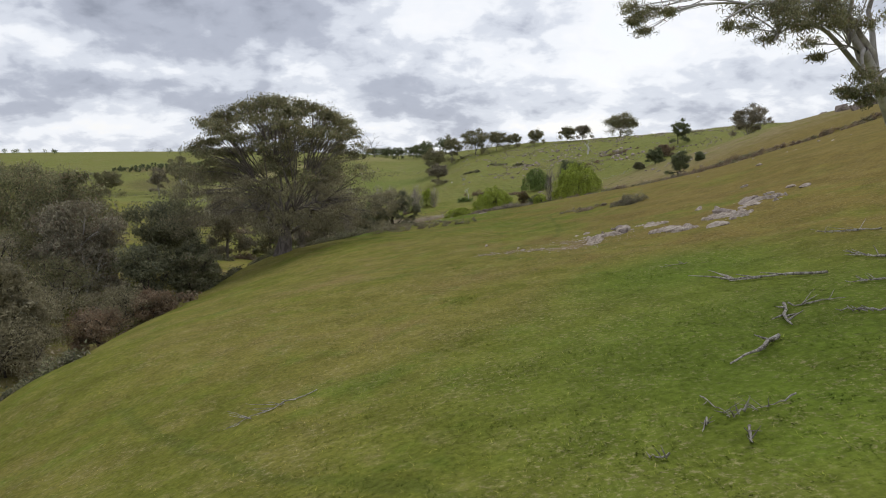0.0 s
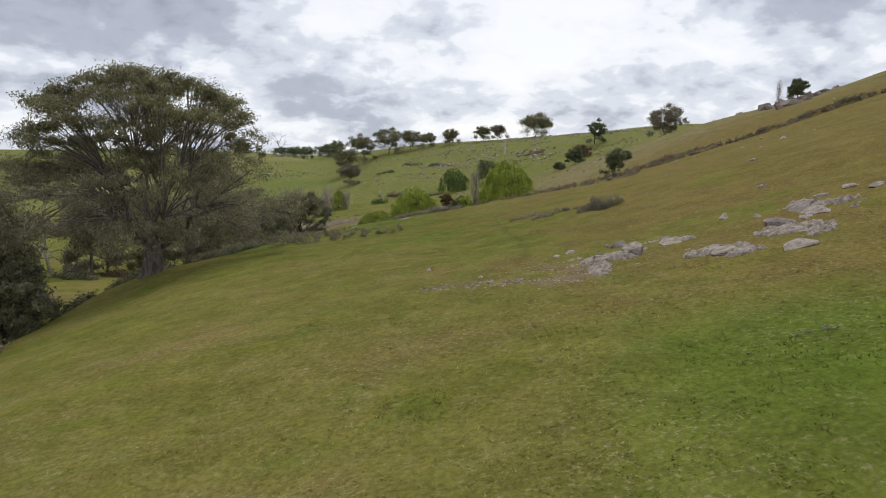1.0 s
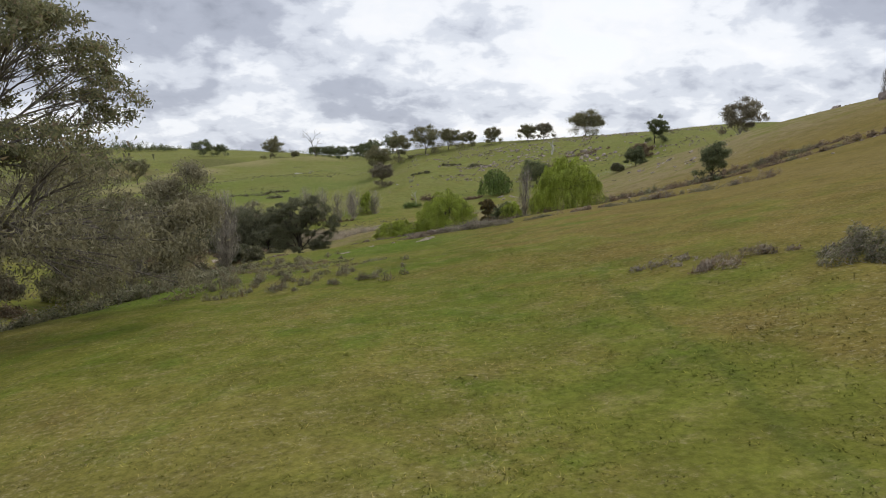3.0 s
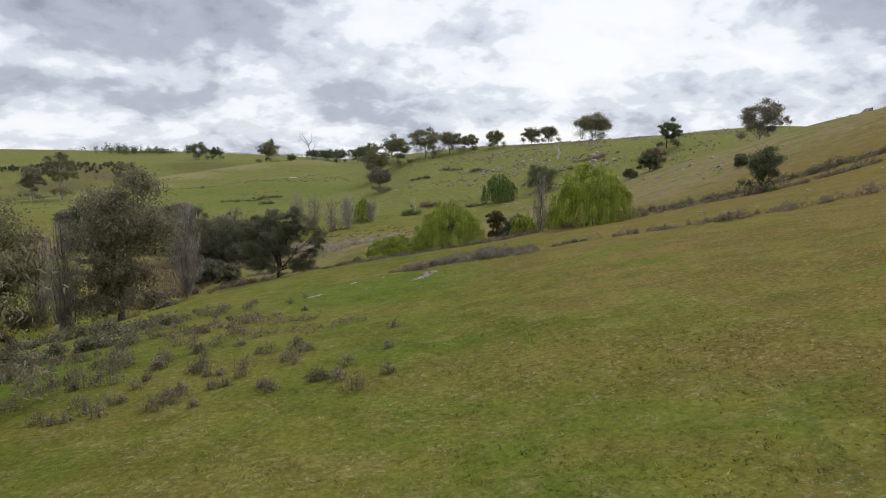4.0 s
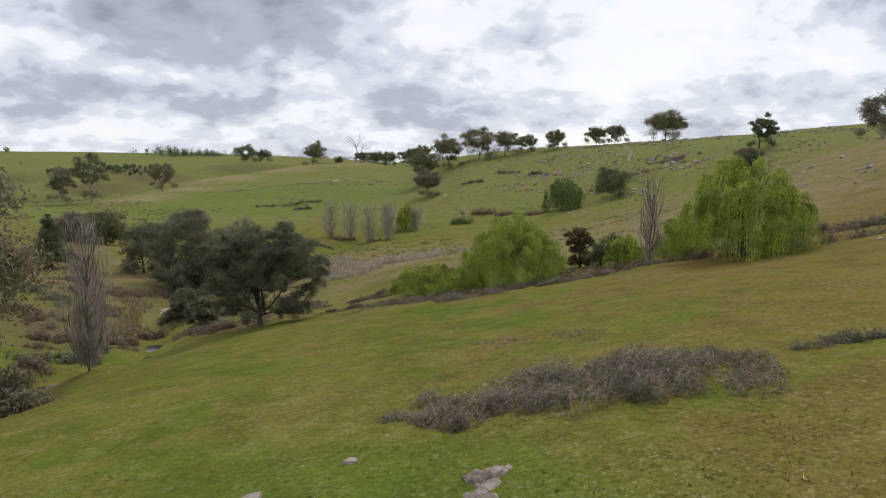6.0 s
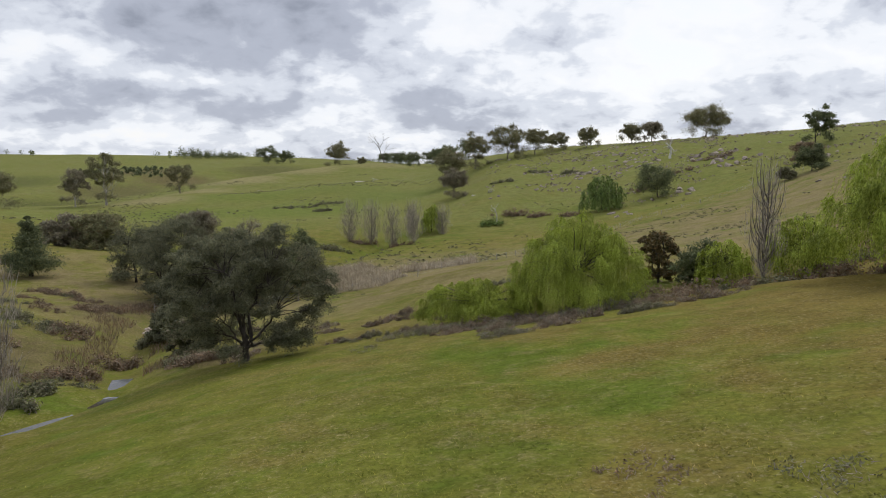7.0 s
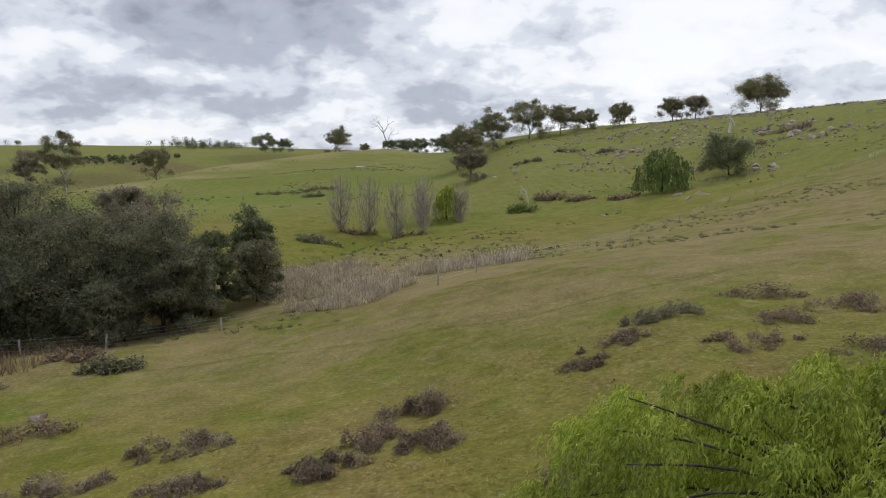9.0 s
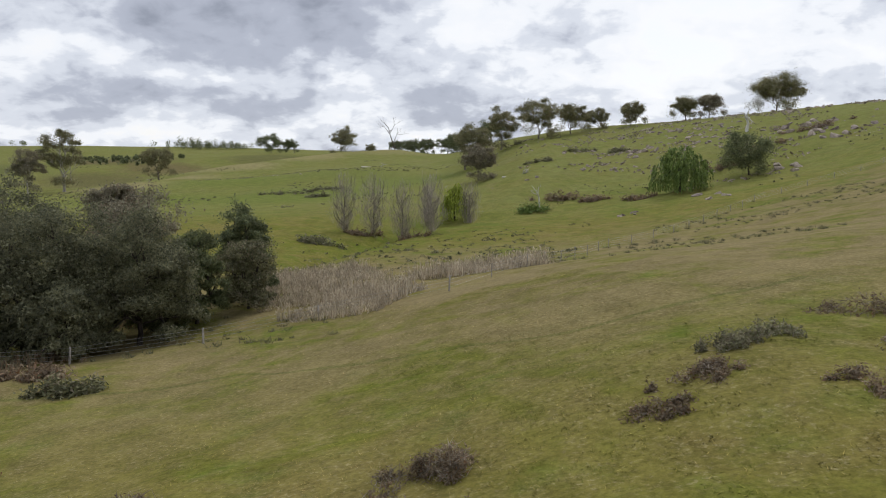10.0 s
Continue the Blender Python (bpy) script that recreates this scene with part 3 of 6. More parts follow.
def height(x, y):
    x, y = np.atleast_1d(np.asarray(x, float)), np.atleast_1d(np.asarray(y, float))
    wy = curve_weights(STATION, y)
    z = ((wy @ SECTION) * curve_weights(OFFSET, x - wy @ CREEK_X)).sum(1)
    for lx, ly, r, h in LUMPS:
        z = z + h * np.exp(-((x - lx) ** 2 + (y - ly) ** 2) / (r * r))
    z = z - 1.0 * np.exp(-(from_line(x, y, CREEK) / 2.6) ** 2) - 1.0 * np.exp(-(from_line(x, y, GULLY) / 1.7) ** 2)
    z = z + 3.4 * np.exp(-(from_line(x, y, KNOLL) / 26) ** 2) - 5.5 * np.exp(-(from_line(x, y, KNOLL_BACK) / 34) ** 2)
    far = np.clip(np.hypot(x, y - 80) / 150, 1, 8)
    z = z + (rough(x, y, 9) - 0.5) * 0.35 + (rough(x + 40, y, 2.3) - 0.5) * 0.16 + (rough(x, y + 90, 60) - 0.5) * 0.9 * np.clip(far - 1, 0, 2)
    return z


def ground_z(x, y):
    return float(height(x, y)[0])


# ---------- builders ----------
def mesh_of(name, verts, faces, mat, smooth=False):
    me = bpy.data.meshes.new(name)
    verts, faces = np.asarray(verts, np.float32), np.asarray(faces, np.int32)
    me.vertices.add(len(verts))
    me.vertices.foreach_set("co", verts.ravel())
    me.loops.add(faces.size)
    me.loops.foreach_set("vertex_index", faces.ravel())
    me.polygons.add(len(faces))
    me.polygons.foreach_set("loop_start", np.arange(0, faces.size, faces.shape[1], dtype=np.int32))
    if smooth:
        me.polygons.foreach_set("use_smooth", np.ones(len(faces), bool))
    me.update(calc_edges=True)
    me.materials.append(mat)
    return me


def part(name, geo, mat, parent=None, label="", smooth=False):
    ob = new(name, mesh_of(name, *geo, mat, smooth))
    if parent is not None:
        ob.parent = parent
    return tagged(ob, label)


def thing(name, label, category, x, y, z=None, turn=0.0, group=""):
    """An empty at a thing's base, standing on the ground."""
    ob = new(name)
    ob.empty_display_size = 0.2
    ob.matrix_world = pose(x, y, ground_z(x, y) - 0.05 if z is None else z, 0, 0, turn)
    return tagged(ob, label, category, group)


def joined(geos):
    vs, fs, n = [], [], 0
    for v, f in geos:
        vs.append(v)
        fs.append(np.asarray(f) + n)
        n += len(v)
    return np.concatenate(vs), np.concatenate(fs)


def tube(points, radii, sides=6):
    p, r = np.asarray(points, float), np.asarray(radii, float)
    d = np.gradient(p, axis=0)
    d /= np.linalg.norm(d, axis=1, keepdims=True) + 1e-9
    ref = np.where(np.abs(d[:, 2:3]) > 0.9, [[1.0, 0, 0]], [[0, 0, 1.0]])
    a = np.cross(d, ref)
    a /= np.linalg.norm(a, axis=1, keepdims=True) + 1e-9
    b = np.cross(d, a)
    w = np.arange(sides) * 2 * np.pi / sides
    v = p[:, None] + r[:, None, None] * (np.cos(w)[None, :, None] * a[:, None] + np.sin(w)[None, :, None] * b[:, None])
    k = len(p)
    i, j = np.meshgrid(np.arange(k - 1), np.arange(sides), indexing="ij")
    j2 = (j + 1) % sides
    f = np.stack([i * sides + j, i * sides + j2, (i + 1) * sides + j2, (i + 1) * sides + j], -1).reshape(-1, 4)
    return v.reshape(-1, 3), f


def bend(a, b, c, n=6):
    u = np.linspace(0, 1, n)[:, None]
    a, b, c = (np.asarray(v, float) for v in (a, b, c))
    return (1 - u) ** 2 * a + 2 * u * (1 - u) * b + u * u * c


def unit(v):
    return v / (np.linalg.norm(v, axis=-1, keepdims=True) + 1e-9)


def leaves(centres, long, wide, rng, droop=0.0, out=None, loose=0.75):
    """Small pointed leaves round given places; droop turns them downward, out gives the side that they face."""
    c = np.asarray(centres, float)
    n = len(c)
    a = rng.normal(size=(n, 3))
    a[:, 2] -= droop * 3
    if out is None:
        a = unit(a)
        b = unit(np.cross(a, rng.normal(size=(n, 3))))
    else:
        face = unit(out + loose * rng.normal(size=(n, 3)))
        a = unit(a - (a * face).sum(1, keepdims=True) * face)
        b = np.cross(face, a)
    s = rng.uniform(0.7, 1.35, (n, 1))
    a, b = a * s * long / 2, b * s * wide / 2
    v = np.stack([c - a + b, c + a, c - a - b], 1).reshape(-1, 3)
    return v, np.arange(3 * n).reshape(-1, 3)


def sticks(a, b, wide, rng):
    """Thin flat twigs from a to b."""
    a, b = np.asarray(a, float), np.asarray(b, float)
    s = unit(np.cross(b - a, rng.normal(size=a.shape))) * wide / 2
    v = np.stack([a - s, a + s, b], 1).reshape(-1, 3)
    return v, np.arange(3 * len(a)).reshape(-1, 3)


def ball_points(n, rng, low=-0.4):
    d = unit(rng.normal(size=(n, 3)))
    d[:, 2] = np.where(d[:, 2] < low, -d[:, 2], d[:, 2])
    return d


def grouped(points, k, rng):
    """Splits points into k bunches that lie together."""
    c = points[rng.choice(len(points), k, replace=False)]
    for _ in range(12):
        own = np.argmin(((points[:, None] - c[None]) ** 2).sum(-1), 1)
        c = np.array([points[own == q].mean(0) if (own == q).any() else c[q] for q in range(k)])
    return own


def crown_tree(name, label, category, x, y, lobes, h, fork, trunk_r, leafmat, bark, seed, clumps=9, per=40, leaf=(0.4, 0.16), spread=0.8, lean=(0, 0), twig=0.05,
               droop=0.15, z=None, group="", turn=0.0, limbs=6, wavy=1.6, twigs_per=6, low_leaf=None, low_below=0.0, tall=1.0, arch=0.0):
    """A tree: tapered trunk, forking limbs, branches to each lobe of the crown, and clumps of leaves on the lobes."""
    rng = np.random.default_rng(seed)
    t = thing(name, label, category, x, y, z, turn, group)
    top = np.array([lean[0], lean[1], fork * h])
    path = bend((0, 0, -0.4), (lean[0] * 0.35, lean[1] * 0.35, fork * h * 0.5), top, 7)
    path[1:-1, :2] += rng.normal(size=(5, 2)) * trunk_r * 0.25
    rad = trunk_r * np.array([1.6, 1.12, 0.98, 0.92, 0.86, 0.8, 0.72])
    part("trunk", tube(path, rad, 12), bark, t, smooth=True)
    pts = np.array([q[:3] for q in lobes], float)
    size = np.array([q[3] for q in lobes])
    limbs = min(limbs, len(lobes))
    own = grouped(pts * [1, 1, 0.7], limbs, rng)
    fine, cents, low_cents = [], [], []
    for g in range(limbs):
        mine = np.where(own == g)[0]
        if not len(mine):
            continue
        c = pts[mine].mean(0)
        start = path[rng.integers(4, 7)]
        end = start + (c - start) * 0.82
        mid = start + (c - start) * np.array([0.30, 0.30, 0.55]) + np.array([0, 0, arch * np.linalg.norm(c - start)])
        p = bend(start, mid, end, 9)
        d = np.linalg.norm(end - start)
        p[1:] += np.cumsum(rng.normal(size=(8, 3)) * 0.022 * d * wavy, 0)
        r0 = min(trunk_r * 0.56, 0.026 * d + 0.04) * rng.uniform(0.75, 1.0)
        part("limb", tube(p, np.linspace(r0, max(r0 * 0.28, twig), 9), 7), bark, t, smooth=True)
        for i in mine:
            q, r = pts[i], size[i]
            s = p[3 + int(np.argmin(np.linalg.norm(p[3:8] - q, axis=1) + rng.uniform(0, 0.3, 5) * np.linalg.norm(q - p[5])))]
            m = s + (q - s) * 0.5 + np.array([0, 0, 0.12]) * np.linalg.norm(q - s) + rng.normal(size=3) * 0.2 * r
            b = bend(s, m, q, 6)
            fine.append(tube(b, np.linspace(max(r0 * 0.30, twig * 1.2), twig * 0.8, 6), 5))
            dirs = ball_points(clumps, rng, -0.3)
            tips = q + dirs * r * rng.uniform(0.45, 1.0, (clumps, 1)) * np.array([1, 1, 0.62 * tall])
            for k, w in enumerate(tips[:twigs_per]):
                o = b[2 + k % 4]
                fine.append(tube(bend(o, (o + w) / 2 + rng.normal(size=3) * 0.15 * r, w, 4), np.linspace(twig * 0.8, twig * 0.2, 4), 3))
            loose = rng.normal(size=(clumps, per, 3)) * rng.uniform(0.6, 1.3, (clumps, 1, 1)) * spread * r * np.array([0.31, 0.31, 0.19 * tall])
            spot = (tips[:, None] + loose).reshape(-1, 3)
            face = unit((spot - q) / (r * np.array([1, 1, 0.7 * tall])) + 0.8 * (loose / (0.2 * spread * r)).reshape(-1, 3) + [0, 0, 0.55])
            (low_cents if q[2] < low_below else cents).append(np.concatenate([spot, face], 1))
    tagged(part("branching", joined(fine), bark, t, smooth=True), kind="stuff")
    cents = np.concatenate(cents)
    part("crown", leaves(cents[:, :3], *leaf, rng, droop, cents[:, 3:]), leafmat, t)
    if low_cents:
        low_cents = np.concatenate(low_cents)
        part("hanging_foliage", leaves(low_cents[:, :3], leaf[0], leaf[1] * 0.8, rng, 0.5, low_cents[:, 3:]), low_leaf or leafmat, t, "dull brownish drooping leaves")
    return t


def dome_lobes(h, w, rng, n, low=0.35, size=(0.13, 0.19), flat=0.45, inner=0.3):
    """Lobes of a broad crown: an uneven dome above, a few within."""
    out = []
    for i in range(n):
        a, u = i * 2.39996 + rng.uniform(-0.4, 0.4), (i + 0.5) / n
        rr = w / 2 * math.sqrt(u) * rng.uniform(0.7, 0.92)
        r = w * rng.uniform(*size)
        q = rr / (w / 2)
        zz = h * (1 - flat * q * q * rng.uniform(0.7, 1.2)) - r * 0.75
        if rng.random() < inner:
            zz = h * rng.uniform(low, 0.75)
        out.append((rr * math.cos(a), rr * math.sin(a), max(zz, h * low), r))
    return out


def round_lobes(h, w, rng, n, base=0.25, size=(0.15, 0.25), skirt=0):
    """Lobes of a rounded, uneven crown from base*h up to the top, with low side boughs."""
    out = []
    mid, half = h * (base + 1) / 2, h * (1 - base) / 2
    ox, oy = rng.normal(size=2) * 0.06 * w
    sx, sy = rng.uniform(0.85, 1.12, 2)
    for i in range(n):
        a, u = i * 2.39996 + rng.uniform(-0.6, 0.6), 1 - 2 * (i + 0.5) / n
        s = math.sqrt(1 - u * u)
        k = rng.uniform(0.42, 0.86)
        r = w * rng.uniform(*size) * (1.15 - 0.3 * k)
        out.append((ox + math.cos(a) * s * w / 2 * k * sx, oy + math.sin(a) * s * w / 2 * k * sy, mid + u * half * min(k, 0.84) + rng.normal() * 0.03 * h, min(r, half * 0.8)))
    for i in range(skirt):
        a = i * 2.39996 + rng.uniform(-0.5, 0.5)
        k, r = rng.uniform(0.45, 0.9), w * rng.uniform(0.11, 0.18)
        out.append((ox + math.cos(a) * w / 2 * k, oy + math.sin(a) * w / 2 * k, max(r * 0.45, h * rng.uniform(0.06, 0.22)), r))
    return out


def willow_tree(label, x, y, h, w, seed, leafmat, strands=520, per=26, z=None, skirt=0.12, group="", squash=(1.0, 1.0), leaf=(0.22, 0.075), lean=(0, 0), trunk_r=0.32, turn=0.0, hang=(0.12, 0.46)):
    """A weeping willow: short trunk, arching limbs, and leafy strands that hang from a dome."""
    rng = np.random.default_rng(seed)
    t = thing("willow_tree", label, "tree", x, y, z, turn, group)
    path = bend((0, 0, -0.4), (lean[0] * 0.3, lean[1] * 0.3, h * 0.2), (lean[0], lean[1], h * 0.38), 6)
    part("trunk", tube(path, trunk_r * np.array([1.4, 1.1, 1, 0.9, 0.85, 0.75]), 8), DARK_BARK, t, smooth=True)
    limbs, pts, faces, heads = [], [], [], []
    n = 84
    for i in range(n):
        a, u = i * 2.39996 + rng.uniform(-0.2, 0.2), (i + 0.5) / n
        q = math.sqrt(u) * rng.uniform(0.78, 1.0)
        top = h * (1 - 0.66 * q**2.2) * rng.uniform(0.82, 1.0)
        if rng.random() < 0.42:       # lower tiers
            top *= rng.uniform(0.40, 0.82)
        c = np.array([lean[0] + math.cos(a) * q * w / 2 * squash[0], lean[1] + math.sin(a) * q * w / 2 * squash[1], top])
        heads.append((c, h * rng.uniform(*hang), rng.uniform(0.016, 0.034) * w))
        if i % 2 == 0:
            s = path[-1 - (i % 2)]
            limbs.append(tube(bend(s, (s + c) / 2 + [0, 0, h * 0.12], c, 7) + np.concatenate([np.zeros((1, 3)), rng.normal(size=(6, 3)) * 0.012 * h]), np.linspace(trunk_r * 0.2, 0.012, 7), 5))
    for i in range(strands):
        c0, fall, loose = heads[rng.integers(n)]
        off = rng.normal(size=2) * loose
        c = c0 + np.array([off[0], off[1], -0.6 * np.hypot(*off) + rng.normal() * 0.015 * h])
        drop = min((c[2] - skirt * h), fall * rng.uniform(0.45, 1.1))
        if drop < 0.12:
            continue
        u = np.sort(rng.uniform(0, 1, per)) ** 0.9
        # each tuft sprays out from its own head, then falls
        way = np.array([off[0] + 0.35 * (c[0] - lean[0]) * loose, off[1] + 0.35 * (c[1] - lean[1]) * loose, 0.0])
        way = unit(way + rng.normal(size=3) * [0.2 * loose, 0.2 * loose, 0])
        line = c + np.outer(np.sin(u * 1.6) * (0.16 + 0.5 * loose), way) + np.outer(u, [rng.normal() * 0.06, rng.normal() * 0.06, 0]) + np.outer(u ** 1.4 - 0.2 * np.sin(u * 3.1), [0, 0, -drop])
        pts.append(line + rng.normal(size=(per, 3)) * 0.03)
        faces.append(way[None] + np.outer(1.0 - 0.75 * u, [0, 0, 1.0]))
    tagged(part("branching", joined(limbs), DARK_BARK, t, smooth=True), kind="stuff")
    part("crown", leaves(np.concatenate(pts), *leaf, rng, 1.3, unit(np.concatenate(faces)), 0.4), leafmat, t)
    return t


def bare_poplar(label, x, y, h, w, seed, twigs=1500, z=None, group="", thin=0.034):
    """A leafless upright poplar: straight stem, steep branches and a haze of twigs."""
    rng = np.random.default_rng(seed)
    t = thing("bare_poplar", label, "tree", x, y, z, 0, group)
    stem = np.stack([rng.normal(size=9) * 0.05, rng.normal(size=9) * 0.05, np.linspace(-0.3, h * 0.97, 9)], 1)
    part("trunk", tube(stem, np.linspace(0.009 * h, 0.012, 9), 6), BARK, t, smooth=True)
    limbs, a, b = [], [], []
    for i in range(40):
        z0 = h * rng.uniform(0.04, 0.7)
        ang, out = rng.uniform(0, 6.283), w / 2 * rng.uniform(0.35, 0.8)
        z1 = min(h * 0.97, z0 + h * rng.uniform(0.22, 0.42))
        p = bend((0, 0, z0), (math.cos(ang) * out, math.sin(ang) * out, z0 + (z1 - z0) * 0.25), (math.cos(ang) * out * 0.85, math.sin(ang) * out * 0.85, z1), 6)
        limbs.append(tube(p, np.linspace(0.05, 0.012, 6), 4))
    k = twigs
    u, ang = 0.02 + 0.95 * rng.beta(1.25, 1.9, k), rng.uniform(0, 6.283, k)
    out = w / 2 * np.sqrt(rng.random(k)) * np.clip(0.18 + 2.4 * u, 0, 1) * np.sqrt(np.clip(1.15 - u, 0, 1)) * (0.8 + 0.4 * np.sin(ang * 3 + u * 14 + seed))
    s = np.stack([np.cos(ang) * out, np.sin(ang) * out, u * h], 1)
    a.append(s)
    b.append(s + np.stack([rng.normal(size=k) * 0.16 + np.cos(ang) * 0.10, rng.normal(size=k) * 0.16 + np.sin(ang) * 0.10, rng.uniform(0.3, 1.1, k)], 1) * [h / 11, h / 11, h / 11])
    tagged(part("branching", joined(limbs), BARK, t, smooth=True), kind="stuff")
    tagged(part("twig_haze", sticks(np.concatenate(a), np.concatenate(b), thin, rng), POPLAR_TWIG, t), kind="stuff")
    return t


def dead_tree(name, label, x, y, h, seed, mat, radius, z=None, fallen=False, turn=0.0, levels=3, group=""):
    """A leafless tree of forking limbs, standing or fallen over."""
    rng = np.random.default_rng(seed)
    t = thing(name, label, "tree" if not fallen else "log", x, y, z, turn, group)
    trunk, rest = [], []

    def grow(p, d, length, r, level):
        n = 6
        pts = [np.array(p, float)]
        for _ in range(n - 1):
            d = unit(d + rng.normal(size=3) * 0.16)
            pts.append(pts[-1] + d * length / (n - 1))
        (trunk if level == 0 else rest).append(tube(pts, np.linspace(r, r * 0.5 if level < levels else 0.012, n), 8 if level == 0 else 5))
        if level >= levels:
            return
        for k in range(rng.integers(3, 5)):
            q = pts[-1] if k < 2 else pts[rng.integers(2, n)]
            grow(q, unit(d + rng.normal(size=3) * 0.62), length * rng.uniform(0.5, 0.75), r * 0.48, level + 1)
    start = np.array([1.0, 0, 0.10]) if fallen else np.array([0.05, 0, 1.0])
    grow((0, 0, radius * 0.7 if fallen else -0.3), start, h * 0.42, radius, 0)
    if fallen:       # lies on the slope: let the limbs rest near the ground
        for lst in (trunk, rest):
            for i, (v, f) in enumerate(lst):
                v = v.copy()
                v[:, 2] = np.where(v[:, 2] < 0, v[:, 2] * 0.15, v[:, 2] * 0.55)
                lst[i] = (v, f)
    part("trunk", joined(trunk), mat, t, smooth=True)
    tagged(part("branching", joined(rest), mat, t, smooth=True), kind="stuff")
    return t


def bush(name, label, x, y, rx, ry, h, seed, leafmat, n=1800, leaf=(0.16, 0.08), twigmat=None, twigs=0, z=None, turn=0.0, group="", drape=True, lumps=14):
    """A low shrub or bramble heap: overlapping mounds of small leaves and stems."""
    rng = np.random.default_rng(seed)
    t = thing(name, label, "bush", x, y, z, turn, group)
    c, s = math.cos(radians(turn)), math.sin(radians(turn))
    base = ground_z(x, y) if z is None else z

    def settle(p):
        if not drape:
            return p
        wx, wy = x + p[:, 0] * c - p[:, 1] * s, y + p[:, 0] * s + p[:, 1] * c
        p = p.copy()
        p[:, 2] += height(wx, wy) - base
        return p
    small = min(rx, ry)
    m = []
    for i in range(lumps):
        a, q = rng.uniform(0, 6.283), math.sqrt(rng.random()) * (1.0 if i % 5 else 1.25)
        k = (0.18 + 0.5 * rng.random() ** 1.6) * small * (1.15 - 0.5 * min(q, 1.0))
        m.append((math.cos(a) * q * (rx - 0.5 * k), math.sin(a) * q * (ry - 0.5 * k), k, h * rng.uniform(0.3, 1.0) * (1.05 - 0.6 * min(q, 1.0) ** 2)))
    pts, out, canes = [], [], []
    for mx, my, k, tall in m:
        c0 = np.array([mx, my, 0.0])
        count = n // lumps // 9 + 1
        d = unit(rng.normal(size=(count, 3)))
        d[:, 2] = np.abs(d[:, 2])
        q = c0 + d * rng.uniform(0.72, 1.05, (count, 1)) * [k, k, tall]      # sprigs of nine leaves over a mound
        pts.append((q[:, None] + rng.normal(size=(count, 9, 3)) * leaf[0] * rng.uniform(0.4, 1.2, (count, 1, 1))).reshape(-1, 3))
        out.append(np.repeat(d + [0, 0, 0.5], 9, 0))
        count = max(twigs, 24) // lumps + 1
        d = unit(rng.normal(size=(count, 3)))
        d[:, 2] = np.abs(d[:, 2])
        side = unit(np.cross(d, rng.normal(size=(count, 3))))
        a = c0 + d * rng.uniform(0.7, 1.0, (count, 1)) * [k, k, tall]
        b = a + (side * rng.uniform(0.5, 1.0, (count, 1)) + d * rng.uniform(0.0, 0.45, (count, 1)) + [0, 0, 0.1]) * 0.42 * min(1.0, h)
        canes.append((a, b))
    pts = np.concatenate(pts)
    pts[:, 2] = np.abs(pts[:, 2])
    part("foliage", leaves(settle(pts), *leaf, rng, 0.0, np.concatenate(out)), leafmat, t)
    a, b = (np.concatenate([q[k] for q in canes]) for k in (0, 1))
    b[:, 2] = np.abs(b[:, 2])
    tagged(part("stem_tangle", sticks(settle(a), settle(b), 0.03 if twigs else 0.05, rng), twigmat or TWIG, t), kind="stuff")
    return t


def rock_mesh(name, seed, mat, flat=0.5, jag=0.35):
    """A weathered block: a ball cut by random planes and roughened."""
    rng = np.random.default_rng(seed)
    bm = bmesh.new()
    bmesh.ops.create_icosphere(bm, subdivisions=3, radius=1.0)
    planes = [(unit(rng.normal(size=3)), rng.uniform(0.38, 0.72)) for _ in range(17)]
    for v in bm.verts:
        p = np.array(v.co)
        p = p / (np.abs(p) ** 4).sum() ** 0.25
        for nrm, d in planes:
            k = p @ nrm - d
            if k > 0:
                p = p - nrm * k * 0.92
        nz = noise.noise(Vector(p * 1.7 + seed)) * 0.10 + noise.noise(Vector(p * 5 + seed)) * 0.05
        v.co = p * (1 + nz * jag * 2.5)
        v.co.z *= flat
    me = bpy.data.meshes.new(name)
    bm.to_mesh(me)
    bm.free()
    me.materials.append(mat)
    return me


# ---------- ground, creek ----------
def spaced(lo, hi, step, ends, growth):
    """Even steps from lo to hi, then growing ones out to the ends."""
    mid = list(np.arange(lo, hi + step / 2, step))
    for sign, end in ((-1, ends[0]), (1, ends[1])):
        s, p, side = step, (mid[0] if sign < 0 else mid[-1]), []
        while sign * (end - p) > 0:
            s *= growth
            p += sign * s
            side.append(p)
        mid = side[::-1] + mid if sign < 0 else mid + side
    return np.array(mid)


def build_ground():
    xs, ys = spaced(-34, 34, 0.8, (-4500, 4500), 1.06), spaced(-6, 212, 0.85, (-500, 4800), 1.04)
    gx, gy = np.meshgrid(xs, ys)
    v = np.stack([gx.ravel(), gy.ravel(), height(gx.ravel(), gy.ravel())], 1)
    nx, ny = len(xs), len(ys)
    i, j = np.meshgrid(np.arange(ny - 1), np.arange(nx - 1), indexing="ij")
    f = np.stack([i * nx + j, i * nx + j + 1, (i + 1) * nx + j + 1, (i + 1) * nx + j], -1).reshape(-1, 4)
    tagged(part("ground", (v, f), GROUND, None, "rolling green and straw-coloured sheep pasture on a hillside", True), category="ground", kind="structure")


